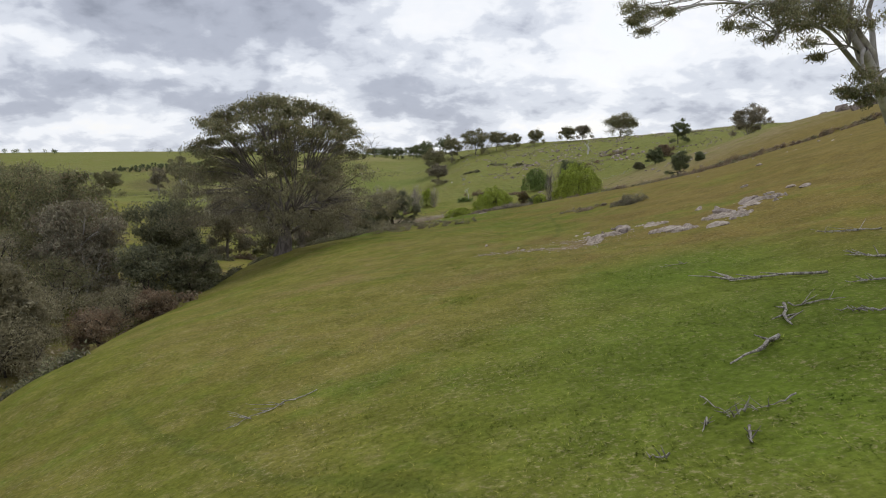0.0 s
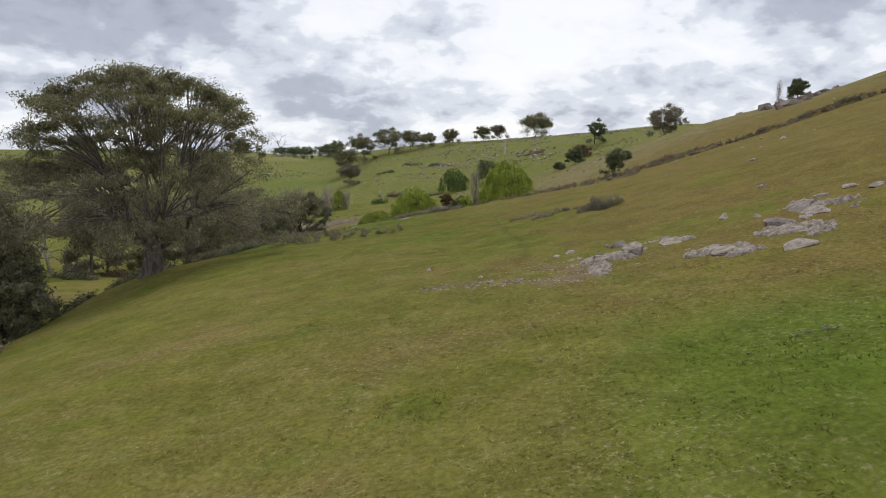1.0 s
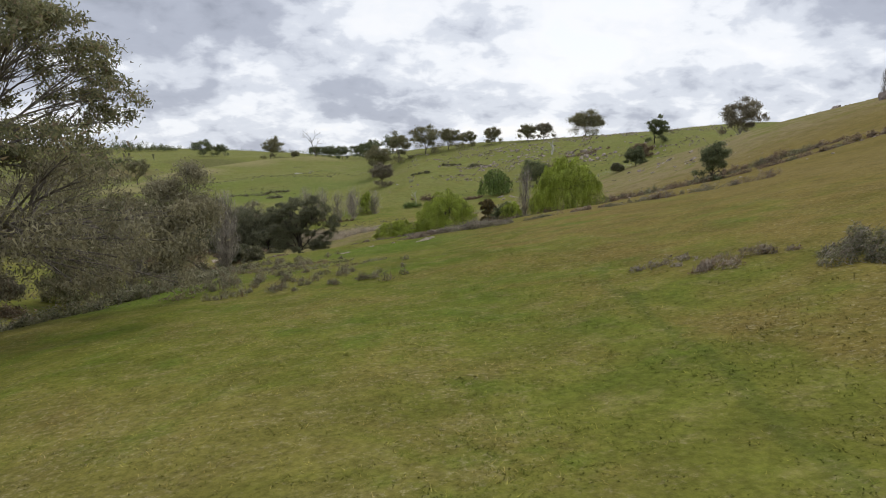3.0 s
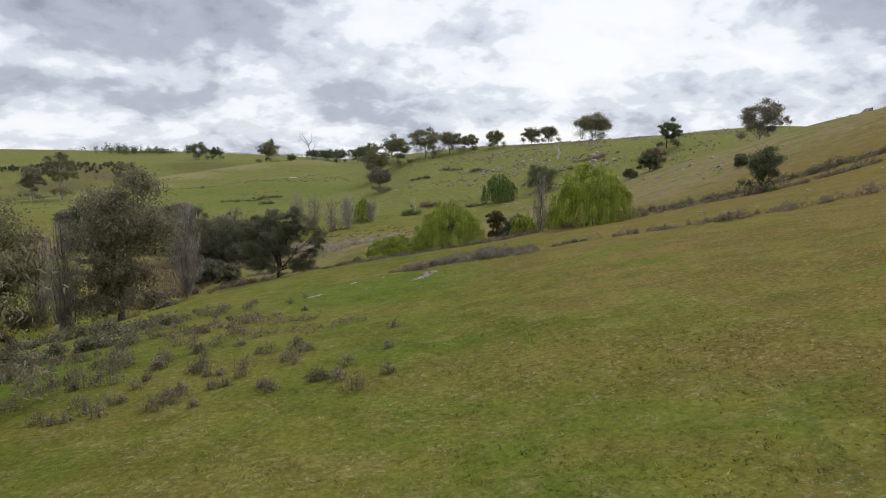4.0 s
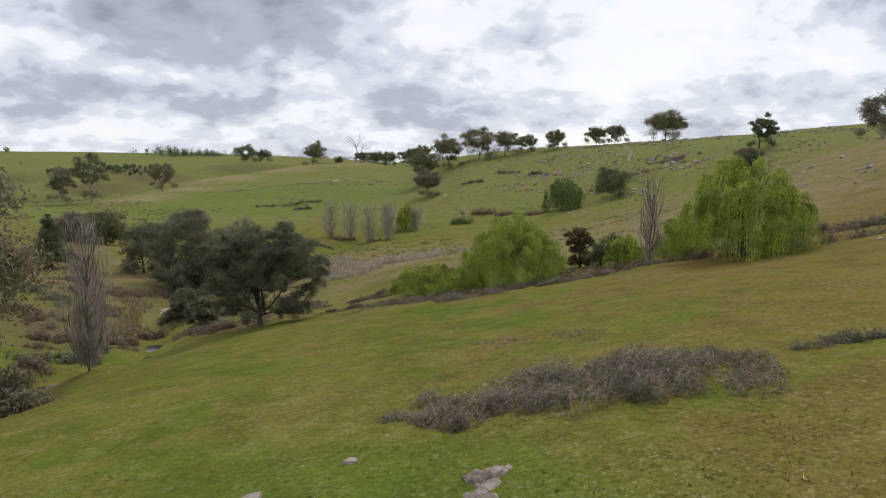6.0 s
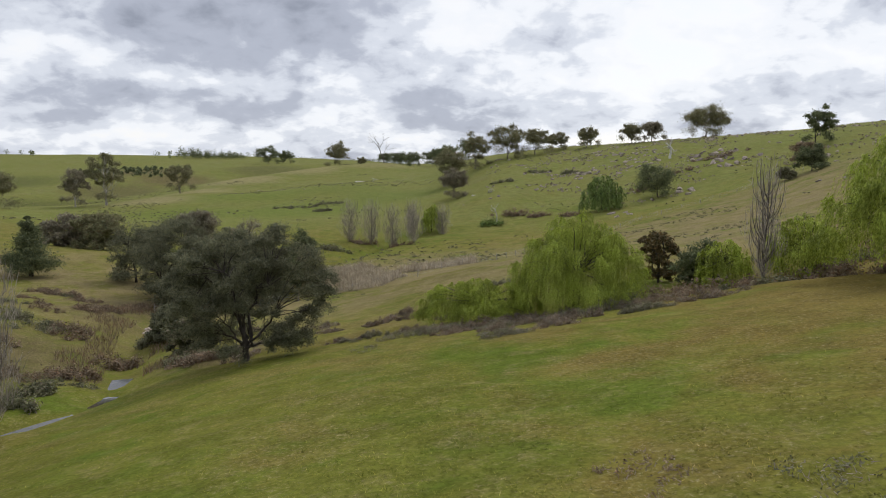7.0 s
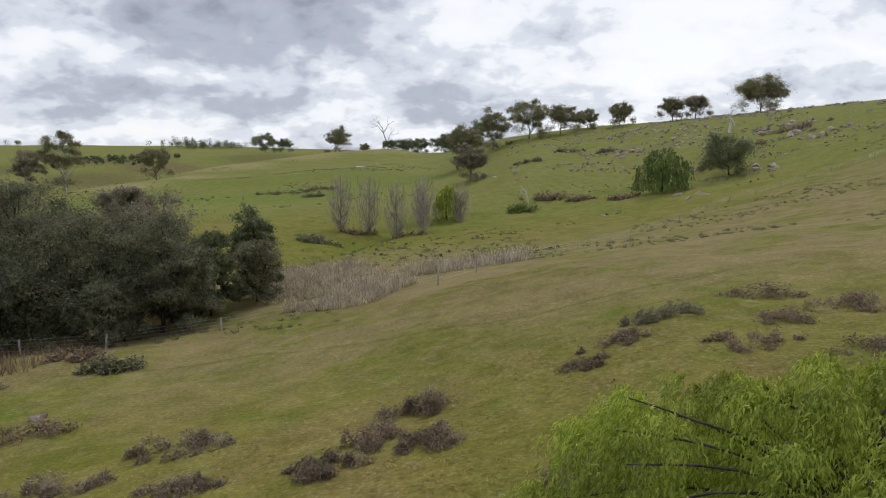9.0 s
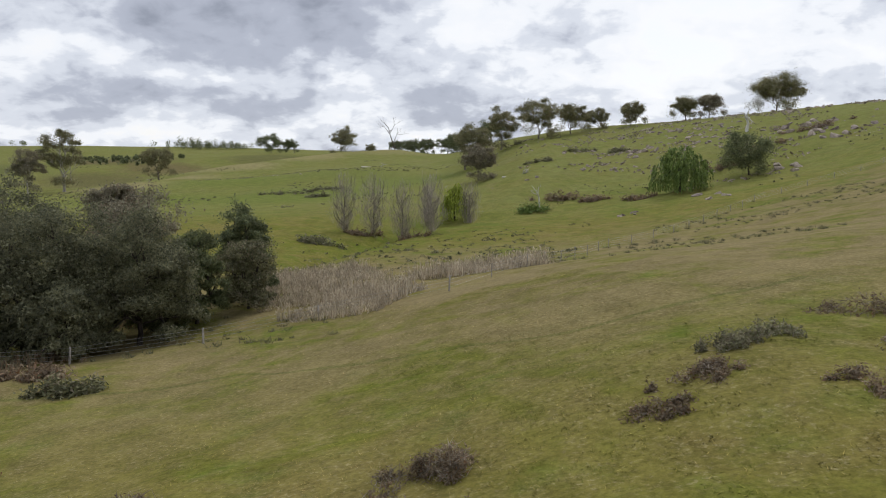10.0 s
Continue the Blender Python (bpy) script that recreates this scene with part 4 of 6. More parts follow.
def build_creek():
    line = [(-31.4, 150.3)] + CREEK[5:10]
    pts = []
    for (ax, ay), (bx, by) in zip(line[:-1], line[1:]):
        n = max(2, int(math.hypot(bx - ax, by - ay)))
        pts += [(ax + (bx - ax) * u, ay + (by - ay) * u) for u in np.linspace(0, 1, n, endpoint=False)]
    p = np.array(pts)
    d = unit(np.gradient(p, axis=0))
    side = np.stack([-d[:, 1], d[:, 0]], 1)
    bed = height(p[:, 0], p[:, 1])
    z = np.convolve(np.pad(bed, 3, mode="edge"), np.ones(7) / 7, "valid") + 0.12
    rows = [np.column_stack([p + side * k, z]) for k in (-0.9, -0.3, 0.3, 0.9)]
    v = np.concatenate(rows)
    n = len(p)
    f = [(k * n + i, k * n + i + 1, (k + 1) * n + i + 1, (k + 1) * n + i) for k in range(3) for i in range(n - 1)]
    tagged(part("water", (v, f), WATER, None, "narrow dark creek with still pools between grassy banks", True), category="water", kind="structure")


build_ground()
build_creek()

# ---------- the great gum beside the slope ----------
rg = np.random.default_rng(3)
lobes = dome_lobes(19.7, 24.6, rg, 84, 0.5, (0.045, 0.080), 0.40, 0.12)
for i in range(46):      # pads within the dome
    a, q = i * 2.39996, rg.uniform(0.2, 0.85)
    lobes.append((math.cos(a) * q * 11.5, math.sin(a) * q * 11.5, rg.uniform(8.6, 15.0), rg.uniform(1.0, 1.8)))
for i in range(84):      # drooping skirts below the dome
    a, q = i * 2.39996, math.sqrt(rg.uniform(0.10, 1.0))
    low = 6.4 - 3.6 * q if math.sin(a) < 0.3 else 3.0
    lobes.append((math.cos(a) * q * 13.6, math.sin(a) * q * 13.6, rg.uniform(low, 11.0) - 0.6 * q, rg.uniform(1.5, 2.4)))
crown_tree("gum_tree", "huge spreading gum tree with a wide domed crown beside the creek", "tree", -19.9, 83.8, lobes, 19.6, 0.17, 0.95, GUM_LEAF, BARK, 31,
           clumps=10, per=54, leaf=(0.25, 0.10), spread=0.78, limbs=9, wavy=2.2, twig=0.03, low_leaf=HAZY_LEAF, low_below=9.5, droop=0.2)

# ---------- gum at the start, of which limbs hang into view ----------
rg = np.random.default_rng(6)
lobes = [(-10.6, -3.4, 8.3, 0.55), (-8.9, -1.3, 8.9, 0.67), (-10.2, -5.9, 7.7, 0.57), (-7.6, -1.9, 8.7, 0.67), (-8.6, -5.6, 7.8, 0.53), (-11.0, -3.7, 7.7, 0.36), (-9.4, -1.7, 8.0, 0.46), (-9.7, -4.3, 7.1, 0.48), (-10.2, -6.6, 7.2, 0.5),
         (-7.5, -3.0, 7.1, 0.45), (-7.8, -4.2, 6.4, 0.31), (-8.0, -5.7, 7.4, 0.47), (-6.4, -3.6, 8.3, 0.58), (-9.5, -6.2, 7.2, 0.45), (-8.1, -5.3, 8.2, 0.6), (-9.8, -5.8, 8.2, 0.58), (-15.0, -3.4, 8.5, 0.4), (-14.3, -2.3, 8.3, 0.4),
         (-13.1, 0.4, 9.1, 0.43), (-13.7, -0.8, 8.0, 0.34), (-14.8, -3.4, 7.9, 0.32), (-13.8, -4.4, 8.1, 0.3)]
for i in range(26):      # the rest of the crown, above and behind
    a = i * 2.39996
    q = math.sqrt(rg.random()) * 5.2
    lobes.append((-6.5 + math.cos(a) * q, -3.0 + math.sin(a) * q * 0.8, rg.uniform(9.4, 12.2), rg.uniform(0.6, 1.0)))
for i in range(22):      # extra high boughs, out of view, added to shade the slope below
    lobes.append((rg.uniform(-13, 0), rg.uniform(-9, 3), rg.uniform(10.8, 12.6), rg.uniform(0.7, 1.1)))
lobes += [(-7.6, -6.7, 5.4, 0.42), (-7.9, -6.5, 4.9, 0.31), (-7.3, -6.9, 4.9, 0.42), (-7.0, -7.1, 4.8, 0.42), (-7.7, -6.6, 4.7, 0.29), (-7.4, -6.8, 4.5, 0.31)]
for dx, dz in ((0.6, 8.0), (-0.8, 7.6), (1.6, 8.6), (0.2, 8.8), (2.2, 8.0), (1.2, 7.5), (2.8, 7.6), (-1.6, 7.9), (-2.6, 7.7), (-3.4, 7.9), (-4.0, 8.2)):
    lobes.append((-5.6 + dx, -4.6, dz, 0.5))
crown_tree("gum_tree", "leaning pale-barked gum tree with drooping grey-green leaves over the slope", "tree", 22.5, 31.5, lobes, 10.5, 0.64, 0.27, GUM_LEAF, PALE_BARK, 8,
           clumps=15, per=32, leaf=(0.17, 0.036), spread=1.35, lean=(-6.1, -4.3), twig=0.014, droop=0.4, limbs=10, wavy=1.6, twigs_per=9, arch=0.25)

# ---------- trees along the creek ----------
def creek_gum(x, y, h, w, seed, leafmat, bark, label, n=14, leaf=(0.36, 0.15), per=30, low=0.14, size=(0.17, 0.25)):
    r = np.random.default_rng(seed)
    return crown_tree("gum_tree", label, "tree", x, y, round_lobes(h, w, r, n + 4, low, size, 5), h, 0.3, 0.022 * h, leafmat, bark, seed + 50, clumps=11, per=int(per * 2.6), leaf=(leaf[0] * 0.95, leaf[1] * 1.0), spread=0.9, droop=0.35, tall=1.3, twigs_per=3)


def wattle(x, y, h, w, seed, leafmat=None, label="dark bushy wattle tree on the creek bank", n=12, leaf=(0.30, 0.115), per=32, low=0.04, name="wattle_tree", group="wattles on the creek", spread=0.64):
    r = np.random.default_rng(seed)
    return crown_tree(name, label, "tree", x, y, round_lobes(h, w, r, n + 4, low, (0.16, 0.26), 8), h, 0.2, 0.02 * h, leafmat or WATTLE_LEAF, DARK_BARK, seed + 50, clumps=13, per=int(per * 1.3),
                      leaf=(leaf[0] * 1.0, leaf[1] * 1.15), spread=spread, group=group, tall=1.3, twigs_per=3)


creek_gum(-42, 75, 14, 11, 11, GUM_LEAF, BARK, "tall dull-leaved gum tree on the far creek bank", 18)
creek_gum(-48, 80, 15, 12, 12, GUM_LEAF, BARK, "broad gum tree with thick drooping foliage by the creek", 18)
creek_gum(-38, 70, 11, 8.5, 13, GUM_GREY, PALE_BARK, "gum tree with several thin pale stems by the creek", 16)
creek_gum(-36.5, 88, 10.5, 10, 14, WATTLE_LEAF, BARK, "dark gum tree behind the great gum", 14)
creek_gum(-56, 92, 14, 12, 15, GUM_LEAF, BARK, "gum tree at the back of the creek thicket", 14)
wattle(-29.5, 66, 7.2, 6.5, 16, label="dense dark-green wattle at the creek edge")
wattle(-26.5, 70, 5.0, 5.5, 17, BRAMBLE_GREEN, "rounded olive-green shrub at the creek edge")
wattle(-30, 80, 6.0, 7.0, 18, label="low dark wattle under the gums")
wattle(-31, 46, 7.5, 6.0, 19, HAZY_LEAF, "thin brownish tree in the creek hollow", 10, per=34)
wattle(-33.5, 40, 8.5, 6.0, 20, GUM_GREY, "leafy grey-brown tree in the creek hollow", 10, per=24)
for k, (x, y, h, w, m) in enumerate([(-29.5, 44, 4.2, 6.5, HAZY_LEAF), (-33, 52, 4.6, 7.0, HAZY_LEAF), (-26.5, 50.5, 3.2, 4.6, BRAMBLE), (-28.5, 58, 4.0, 6.0, HAZY_LEAF), (-36, 62, 6.0, 7.0, GUM_LEAF), (-42, 62, 8.0, 8.0, GUM_GREY), (-37, 46, 5.6, 7.0, HAZY_LEAF), (-45, 70, 9.0, 8.5, GUM_LEAF), (-25.2, 57.5, 2.4, 3.6, BRAMBLE)]):
    wattle(x, y, h, w, 700 + k, m, "hazy grey-brown shrub in the creek hollow", 12, (0.18, 0.065), 26, name="creek_shrub", group="creek shrubs", spread=1.15)
dead_tree("dead_tree", "bleached bare stems among the creek shrubs", -35.0, 66, 9.5, 26, DEADWOOD, 0.16)
dead_tree("dead_tree", "pale leafless dead gum standing behind the creek trees", -44.7, 115, 13, 21, DEADWOOD, 0.3)
dead_tree("dead_tree", "pale bare dead gum with twisted limbs near the creek", -40.5, 112, 11, 22, DEADWOOD, 0.26)
creek_gum(-24.2, 138, 16, 11.6, 23, HAZY_LEAF, BARK, "tall gum tree with a ragged crown on the creek bank", 20, per=34)
creek_gum(-33, 128, 13.5, 11, 24, GUM_LEAF, BARK, "gum tree with spreading low limbs across the creek", 16)
creek_gum(-38, 118, 12, 10, 25, GUM_GREY, BARK, "grey-leaved gum tree across the creek", 14)
for k, (x, y, h, w) in enumerate([(-20.3, 147.4, 11.8, 3.4), (-29.0, 136, 12.5, 3.2), (-34.5, 142, 11.5, 3.2), (26.4, 167, 9.6, 2.6)]):
    bare_poplar("leafless brownish poplar with upright twigs by the creek", x, y, h, w * 1.35, 60 + k, 4600 if x < 0 else 1500, group="bare poplars")
for k, (x, y, h, w) in enumerate([(-28.3, 296, 12.0, 4.4), (-22.6, 297, 12.6, 4.6), (-17.0, 298, 12.2, 4.2), (-11.4, 299, 12.4, 4.6), (-4.2, 317, 10.0, 4.0), (-13.6, 316, 9.0, 3.4)]):
    bare_poplar("pale leafless poplar in a row on the creek flat", x, y, h, w * 1.75, 70 + k, 2900, group="poplar row", thin=0.042)

# the dark wattle that the path passes, with its leaning limbs
rg = np.random.default_rng(5)
lobes = round_lobes(10.6, 10.2, rg, 46, 0.26, (0.065, 0.125), 3) + [(3.4, -1.2, 2.0, 1.0), (4.6, -1.0, 2.3, 0.9), (2.4, -0.8, 1.6, 0.9), (-3.2, -0.6, 2.6, 1.2), (-2.4, -1.2, 1.5, 1.0), (2.8, 0.5, 2.2, 1.3), (3.8, -0.3, 1.5, 1.1), (-2.5, 0.8, 2.8, 1.5), (-3.8, 0.4, 1.8, 1.3), (-1.5, 1.5, 3.6, 1.5), (1.2, 1.2, 3.6, 1.4), (-4.4, -0.8, 3.6, 1.2), (-3.0, 1.6, 1.4, 1.4), (-1.0, 2.4, 1.8, 1.5), (1.6, 2.0, 1.6, 1.4), (3.4, 1.2, 2.8, 1.3), (-4.6, 1.0, 4.4, 1.3), (-3.4, -1.6, 4.6, 1.2),
                                                        (4.5, 0.0, 6.5, 1.4), (5.2, -0.5, 5.2, 1.2), (4.0, 0.8, 7.9, 1.4), (5.6, 0.3, 6.2, 1.2), (3.2, -1.0, 9.0, 1.3), (5.4, -0.3, 4.2, 1.1), (4.6, 0.6, 3.4, 1.1), (2.4, 0.2, 9.6, 1.2), (5.9, 0.0, 5.4, 0.9)]
crown_tree("wattle_tree", "large dark wattle with black forking stems at the gully mouth", "tree", -12.3, 164, lobes, 10.2, 0.16, 0.26, WATTLE_LEAF, DARK_BARK, 41,
           clumps=10, per=170, leaf=(0.15, 0.060), spread=0.66, tall=1.2, twig=0.022, limbs=11, wavy=2.0)
wattle(-26.5, 213, 10.0, 9.5, 42, n=20, leaf=(0.20, 0.08), per=95)
wattle(-32.0, 209, 11.0, 11.0, 43, n=20, leaf=(0.20, 0.08), per=95)
wattle(-40, 212, 12, 12, 44, n=20, leaf=(0.21, 0.085), per=90)
wattle(-28.5, 207.5, 5.5, 7.0, 58, n=14, leaf=(0.24, 0.10), per=52)
wattle(-35, 204.5, 6.0, 8.0, 59, n=14, leaf=(0.24, 0.10), per=52)
wattle(-27.6, 217.0, 8.2, 6.4, 451, DARK_LEAF, "mid-green wattle with layered foliage by the reeds", 16, (0.20, 0.08), 80)
wattle(-24.6, 218.5, 7.8, 5.6, 45, DARK_LEAF, "upright dark wattle at the edge of the reeds", 16, (0.24, 0.10), 56)
wattle(-23.8, 228, 9.6, 6.0, 46, DARK_LEAF, "dense dark-green evergreen with a rounded top", 16, (0.26, 0.105), 60)
wattle(-21.6, 222.5, 6.8, 6.0, 47, BRAMBLE_GREEN, "open olive-leaved young wattle beside the reeds", 14, (0.21, 0.085), 40)
wattle(-34, 226, 12, 11, 48, GUM_GREY, "grey-brown wattle behind the dark thicket", 14)
wattle(-49, 220, 10, 10, 49, n=14)
wattle(-27.5, 186, 3.6, 5.0, 51, label="low sprawling wattle on the creek edge")
wattle(-22.5, 178, 3.2, 4.2, 52, BRAMBLE_GREEN, "low scrubby wattle by the creek")
crown_tree("conifer", "dark conical evergreen standing alone on the flat", "tree", -63.5, 216, [(0.4 * math.sin(k * 2), 0.4 * math.cos(k * 2), 1.3 + 0.85 * k, 3.6 - 0.36 * k) for k in range(10)] + [(2.6, 0.6, 1.6, 1.8), (-2.6, 0.4, 1.6, 1.8), (0.3, -2.6, 1.5, 1.8), (1.8, -1.6, 2.6, 1.6), (-1.8, -1.6, 2.6, 1.6)],
           9.6, 0.75, 0.25, DARK_LEAF, DARK_BARK, 53, clumps=14, per=80, leaf=(0.34, 0.13), spread=1.0)
wattle(-72, 252, 7.5, 12, 54, GUM_LEAF, "spreading dull-green tree on the creek flat", 14, (0.5, 0.2))
wattle(-82, 256, 6.8, 10, 55, GUM_GREY, "spreading grey-green tree on the creek flat", 12, (0.5, 0.2))
wattle(-63.5, 257, 5.6, 6.5, 56, DARK_LEAF, "round dark evergreen on the creek flat", 10, (0.5, 0.2))
creek_gum(-58, 266, 9.5, 9, 57, GUM_GREY, PALE_BARK, "pale-stemmed gum on the creek flat", 12, (0.5, 0.2))

# ---------- willows in the gully ----------
willow_tree("big weeping willow in fresh bright-green spring leaf", 12.6, 167.6, 7.9, 11.6, 81, WILLOW_LEAF, 4000, 56, skirt=0.02, hang=(0.24, 0.62), leaf=(0.115, 0.030), group="willows", turn=20)
willow_tree("low sprawling willow branches in bright spring leaf", 5.2, 167.6, 3.4, 9.6, 82, WILLOW_LEAF, 3000, 46, skirt=0.0, leaf=(0.095, 0.026), squash=(1.15, 0.6), trunk_r=0.16, lean=(-0.2, 0), hang=(0.4, 1.0), group="willows")
willow_tree("bushy young willow in bright leaf", 30.0, 168.0, 4.6, 6.5, 83, WILLOW_LEAF, 800, 18, trunk_r=0.14, group="willows", skirt=0.0, hang=(0.35, 0.9))
willow_tree("bushy young willow at the scrub edge", 24.6, 170.0, 3.6, 4.8, 84, WILLOW_LEAF, 600, 16, trunk_r=0.12, group="willows", skirt=0.0, hang=(0.35, 0.9))
willow_tree("broad weeping willow with a rounded crown above the scrub", 31.2, 157.0, 8.8, 11.8, 85, WILLOW_LEAF, 3000, 32, group="willows", skirt=0.02, hang=(0.2, 0.6), leaf=(0.18, 0.055))
willow_tree("dull-green weeping willow on the far flat", 45.0, 328.0, 11.5, 14.5, 86, WILLOW_DULL, 700, 14, leaf=(0.62, 0.24), group="willows", skirt=0.0, hang=(0.3, 0.8))
willow_tree("small green weeping willow beside the poplars", -7.6, 319.0, 8.6, 7.2, 87, WILLOW_LEAF, 420, 12, leaf=(0.5, 0.2), trunk_r=0.2, group="willows", skirt=0.0, hang=(0.3, 0.8))
wattle(21.3, 176.5, 5.6, 3.6, 88, COPPER_LEAF, "upright evergreen with coppery young leaves between the willows", 12, (0.2, 0.09), name="evergreen_tree", group="")
wattle(23.6, 172.5, 3.4, 4.4, 89, DARK_LEAF, "dark evergreen shrub between the willows", 9, (0.2, 0.09), name="evergreen_tree", group="")

# ---------- trees on the right-hand slope and far hills ----------
def hill_gum(x, y, h, w, seed, leafmat=None, bark=None, label="gum tree on the hill crest", n=11, flat=0.5, per=52, low=0.24, group="gums on the hills", leaf=0.56):
    r = np.random.default_rng(seed)
    if group == "":
        lobes = round_lobes(h, w, r, n + 9, low * 0.75, (0.11, 0.18), 3)
    else:        # open crown of many small pads
        lobes = round_lobes(h, w, r, n + 16, low * 0.9, (0.10, 0.155), 3)
    return crown_tree("gum_tree", label, "tree", x, y, lobes, h, 0.2, 0.02 * h, leafmat or GUM_LEAF, bark or BARK, seed + 50, clumps=8, per=int(per * max(1.0, w / 15) ** 1.6),
                      leaf=(leaf * 0.8, leaf * 0.4), spread=1.05, tall=1.35, twig=0.05, group=group, limbs=5, twigs_per=3)


hill_gum(136, 305, 16.2, 17, 101, GUM_GREY, PALE_BARK, "big pale gum tree alone on the upper slope", 18)
hill_gum(118, 454, 14.5, 25, 102, GUM_LEAF, BARK, "wide flat-topped gum on the hill crest", 13, 0.4)
hill_gum(122.7, 357, 12.5, 11, 103, DARK_LEAF, DARK_BARK, "dark upright tree just below the hill crest", 12, 0.8, low=0.2)
hill_gum(64, 476, 10.5, 15, 104, GUM_LEAF, BARK, n=9)
hill_gum(85.5, 468, 10.5, 14, 105, GUM_LEAF, BARK, n=8)
hill_gum(95.5, 468, 10.8, 14, 106, GUM_GREY, BARK, n=8)
hill_gum(-2.8, 384, 11.5, 11.5, 107, GUM_GREY, BARK, "shaggy grey-brown gum on the lower hillside", 14, low=0.25)
hill_gum(-8.5, 428, 18, 19, 108, GUM_LEAF, BARK, n=12)
hill_gum(6.0, 452, 18, 17, 109, GUM_LEAF, BARK, n=9)
hill_gum(22.5, 466, 16.5, 20, 110, GUM_LEAF, BARK, n=10)
hill_gum(37.0, 474, 13.5, 17, 111, GUM_LEAF, BARK, n=9)
hill_gum(50.5, 482, 9.0, 13, 112, GUM_LEAF, BARK, n=7)
hill_gum(-102, 640, 20.5, 22, 113, GUM_LEAF, BARK, "dark rounded gum on the far saddle", 13, low=0.25)
hill_gum(-83, 655, 8, 9, 114, GUM_LEAF, BARK, n=6, per=30)
hill_gum(-149.5, 467, 15.5, 16, 115, GUM_LEAF, BARK, "dark gum alone on the far paddock", 11, low=0.3)
hill_gum(-158, 410, 25, 17, 116, GUM_LEAF, PALE_BARK, "tall gum with pale limbs on the far paddock", 14, low=0.25)
hill_gum(-171, 408, 17, 15, 117, GUM_GREY, PALE_BARK, "pale open-crowned gum on the far paddock", 11, low=0.25)
hill_gum(-186, 378, 15, 19, 118, GUM_LEAF, BARK, "broad dark gum on the far paddock", 12, low=0.25)
for k, (x, y, h, w) in enumerate([(-45, 690, 12, 18), (-30, 700, 13, 20), (-14, 690, 14, 18), (-58, 720, 10, 22), (-190, 760, 16, 26), (-172, 770, 12, 18), (2, 560, 13, 18), (-74, 740, 9, 16), (-20, 640, 12, 20)]):
    hill_gum(x, y, h, w, 120 + k, DARK_LEAF, BARK, "far dark gum on the saddle skyline", 8, 0.6, low=0.25, leaf=0.8, per=24)
hill_gum(92, 295, 6.4, 8.5, 131, DARK_LEAF, DARK_BARK, "dense dark round tree on the slope", 14, 0.5, low=0.12, leaf=0.5, group="")
hill_gum(84, 292, 3.4, 5.0, 132, BRAMBLE_GREEN, DARK_BARK, "low dark shrub on the slope", 8, 0.5, low=0.12, leaf=0.4, group="")
hill_gum(64.5, 338, 10.8, 15, 133, DARK_LEAF, DARK_BARK, "dense dark round tree on the far bank", 20, 0.55, low=0.12, leaf=0.42, per=60, group="")
hill_gum(53.2, 153.5, 6.8, 5.6, 134, DARK_LEAF, DARK_BARK, "dark ragged tree above the gully scrub", 12, 0.5, low=0.3, leaf=0.3, group="")
hill_gum(107, 330, 6.0, 9.0, 135, BRAMBLE, DARK_BARK, "reddish-dark shrub among rocks below the crest", 8, 0.5, low=0.15, leaf=0.5, group="")
hill_gum(77, 205, 2.6, 3.8, 136, DARK_LEAF, DARK_BARK, "small dark shrub among rocks on the slope", 7, 0.5, low=0.12, leaf=0.3, group="")
hill_gum(166, 258, 9, 8, 137, DARK_LEAF, DARK_BARK, "dark tree on the rocky outcrop", 9, 0.5, low=0.2, group="")
bare_poplar("bare upright tree on the rocky outcrop", 161, 262, 10, 3.4, 138, 900)
dead_tree("dead_tree", "tall grey leafless dead tree on the far saddle", -63.4, 636, 30, 139, BARK, 0.5)
dead_tree("fallen_tree", "bleached fallen tree with upturned limbs on the hillside", 83.3, 391, 12, 140, BLEACHED, 0.6, fallen=False, levels=2)
dead_tree("fallen_tree", "bleached fallen log on the far hillside", -60, 489, 18, 141, BLEACHED, 0.75, fallen=True, levels=2, turn=-8)
dead_tree("fallen_tree", "bleached fallen branches below the grey gum", 4.5, 373, 14, 142, BLEACHED, 0.45, fallen=True, levels=2, turn=5)
dead_tree("fallen_tree", "pale dead limbs leaning over the creek scrub", 12.6, 330, 8, 143, BLEACHED, 0.25, fallen=False, levels=2)


def build_far_woods():
    """Far pines, saplings and wooded ridges, too many to count."""
    r = np.random.default_rng(9)
    spots = []
    for _ in range(70):         # pine belt on the left skyline
        u = r.random()
        spots.append((-336 + 74 * u + r.normal() * 5, 862 + 40 * u + r.normal() * 10, r.uniform(8, 15) * (1.1 - 0.55 * u), 7.0))
    for _ in range(120):          # saplings on the slope below
        spots.append((r.uniform(-300, -222), r.uniform(600, 680), r.uniform(1.8, 4.2), 2.6))
    for _ in range(330):         # wooded ridges in the distance
        x = r.uniform(-620, 40)
        spots.append((x, 1480 + r.normal() * 45, r.uniform(5, 14) * (0.7 + 0.6 * math.sin(x * 0.012) ** 2), 15.0))
    for _ in range(26):
        spots.append((r.uniform(-700, -480), r.uniform(850, 900), r.uniform(5, 8), 7.0))
    cs = []
    for x, y, h, w in spots:
        z = ground_z(x, y)
        k = 60 if h > 2.7 else 9
        d = unit(r.normal(size=(k, 3))) * r.uniform(0.3, 1, (k, 1))
        cs.append(np.stack([x + d[:, 0] * w * 0.5, y + d[:, 1] * w * 0.5, z + h * 0.52 + d[:, 2] * h * 0.5], 1))
    c = np.concatenate(cs)
    v, f = leaves(c, 1.3, 0.7, r)
    tagged(part("woodland", (v, f), DARK_LEAF, None, "far dark pine belt and wooded ridges on the skyline"), category="woodland", kind="stuff")


build_far_woods()

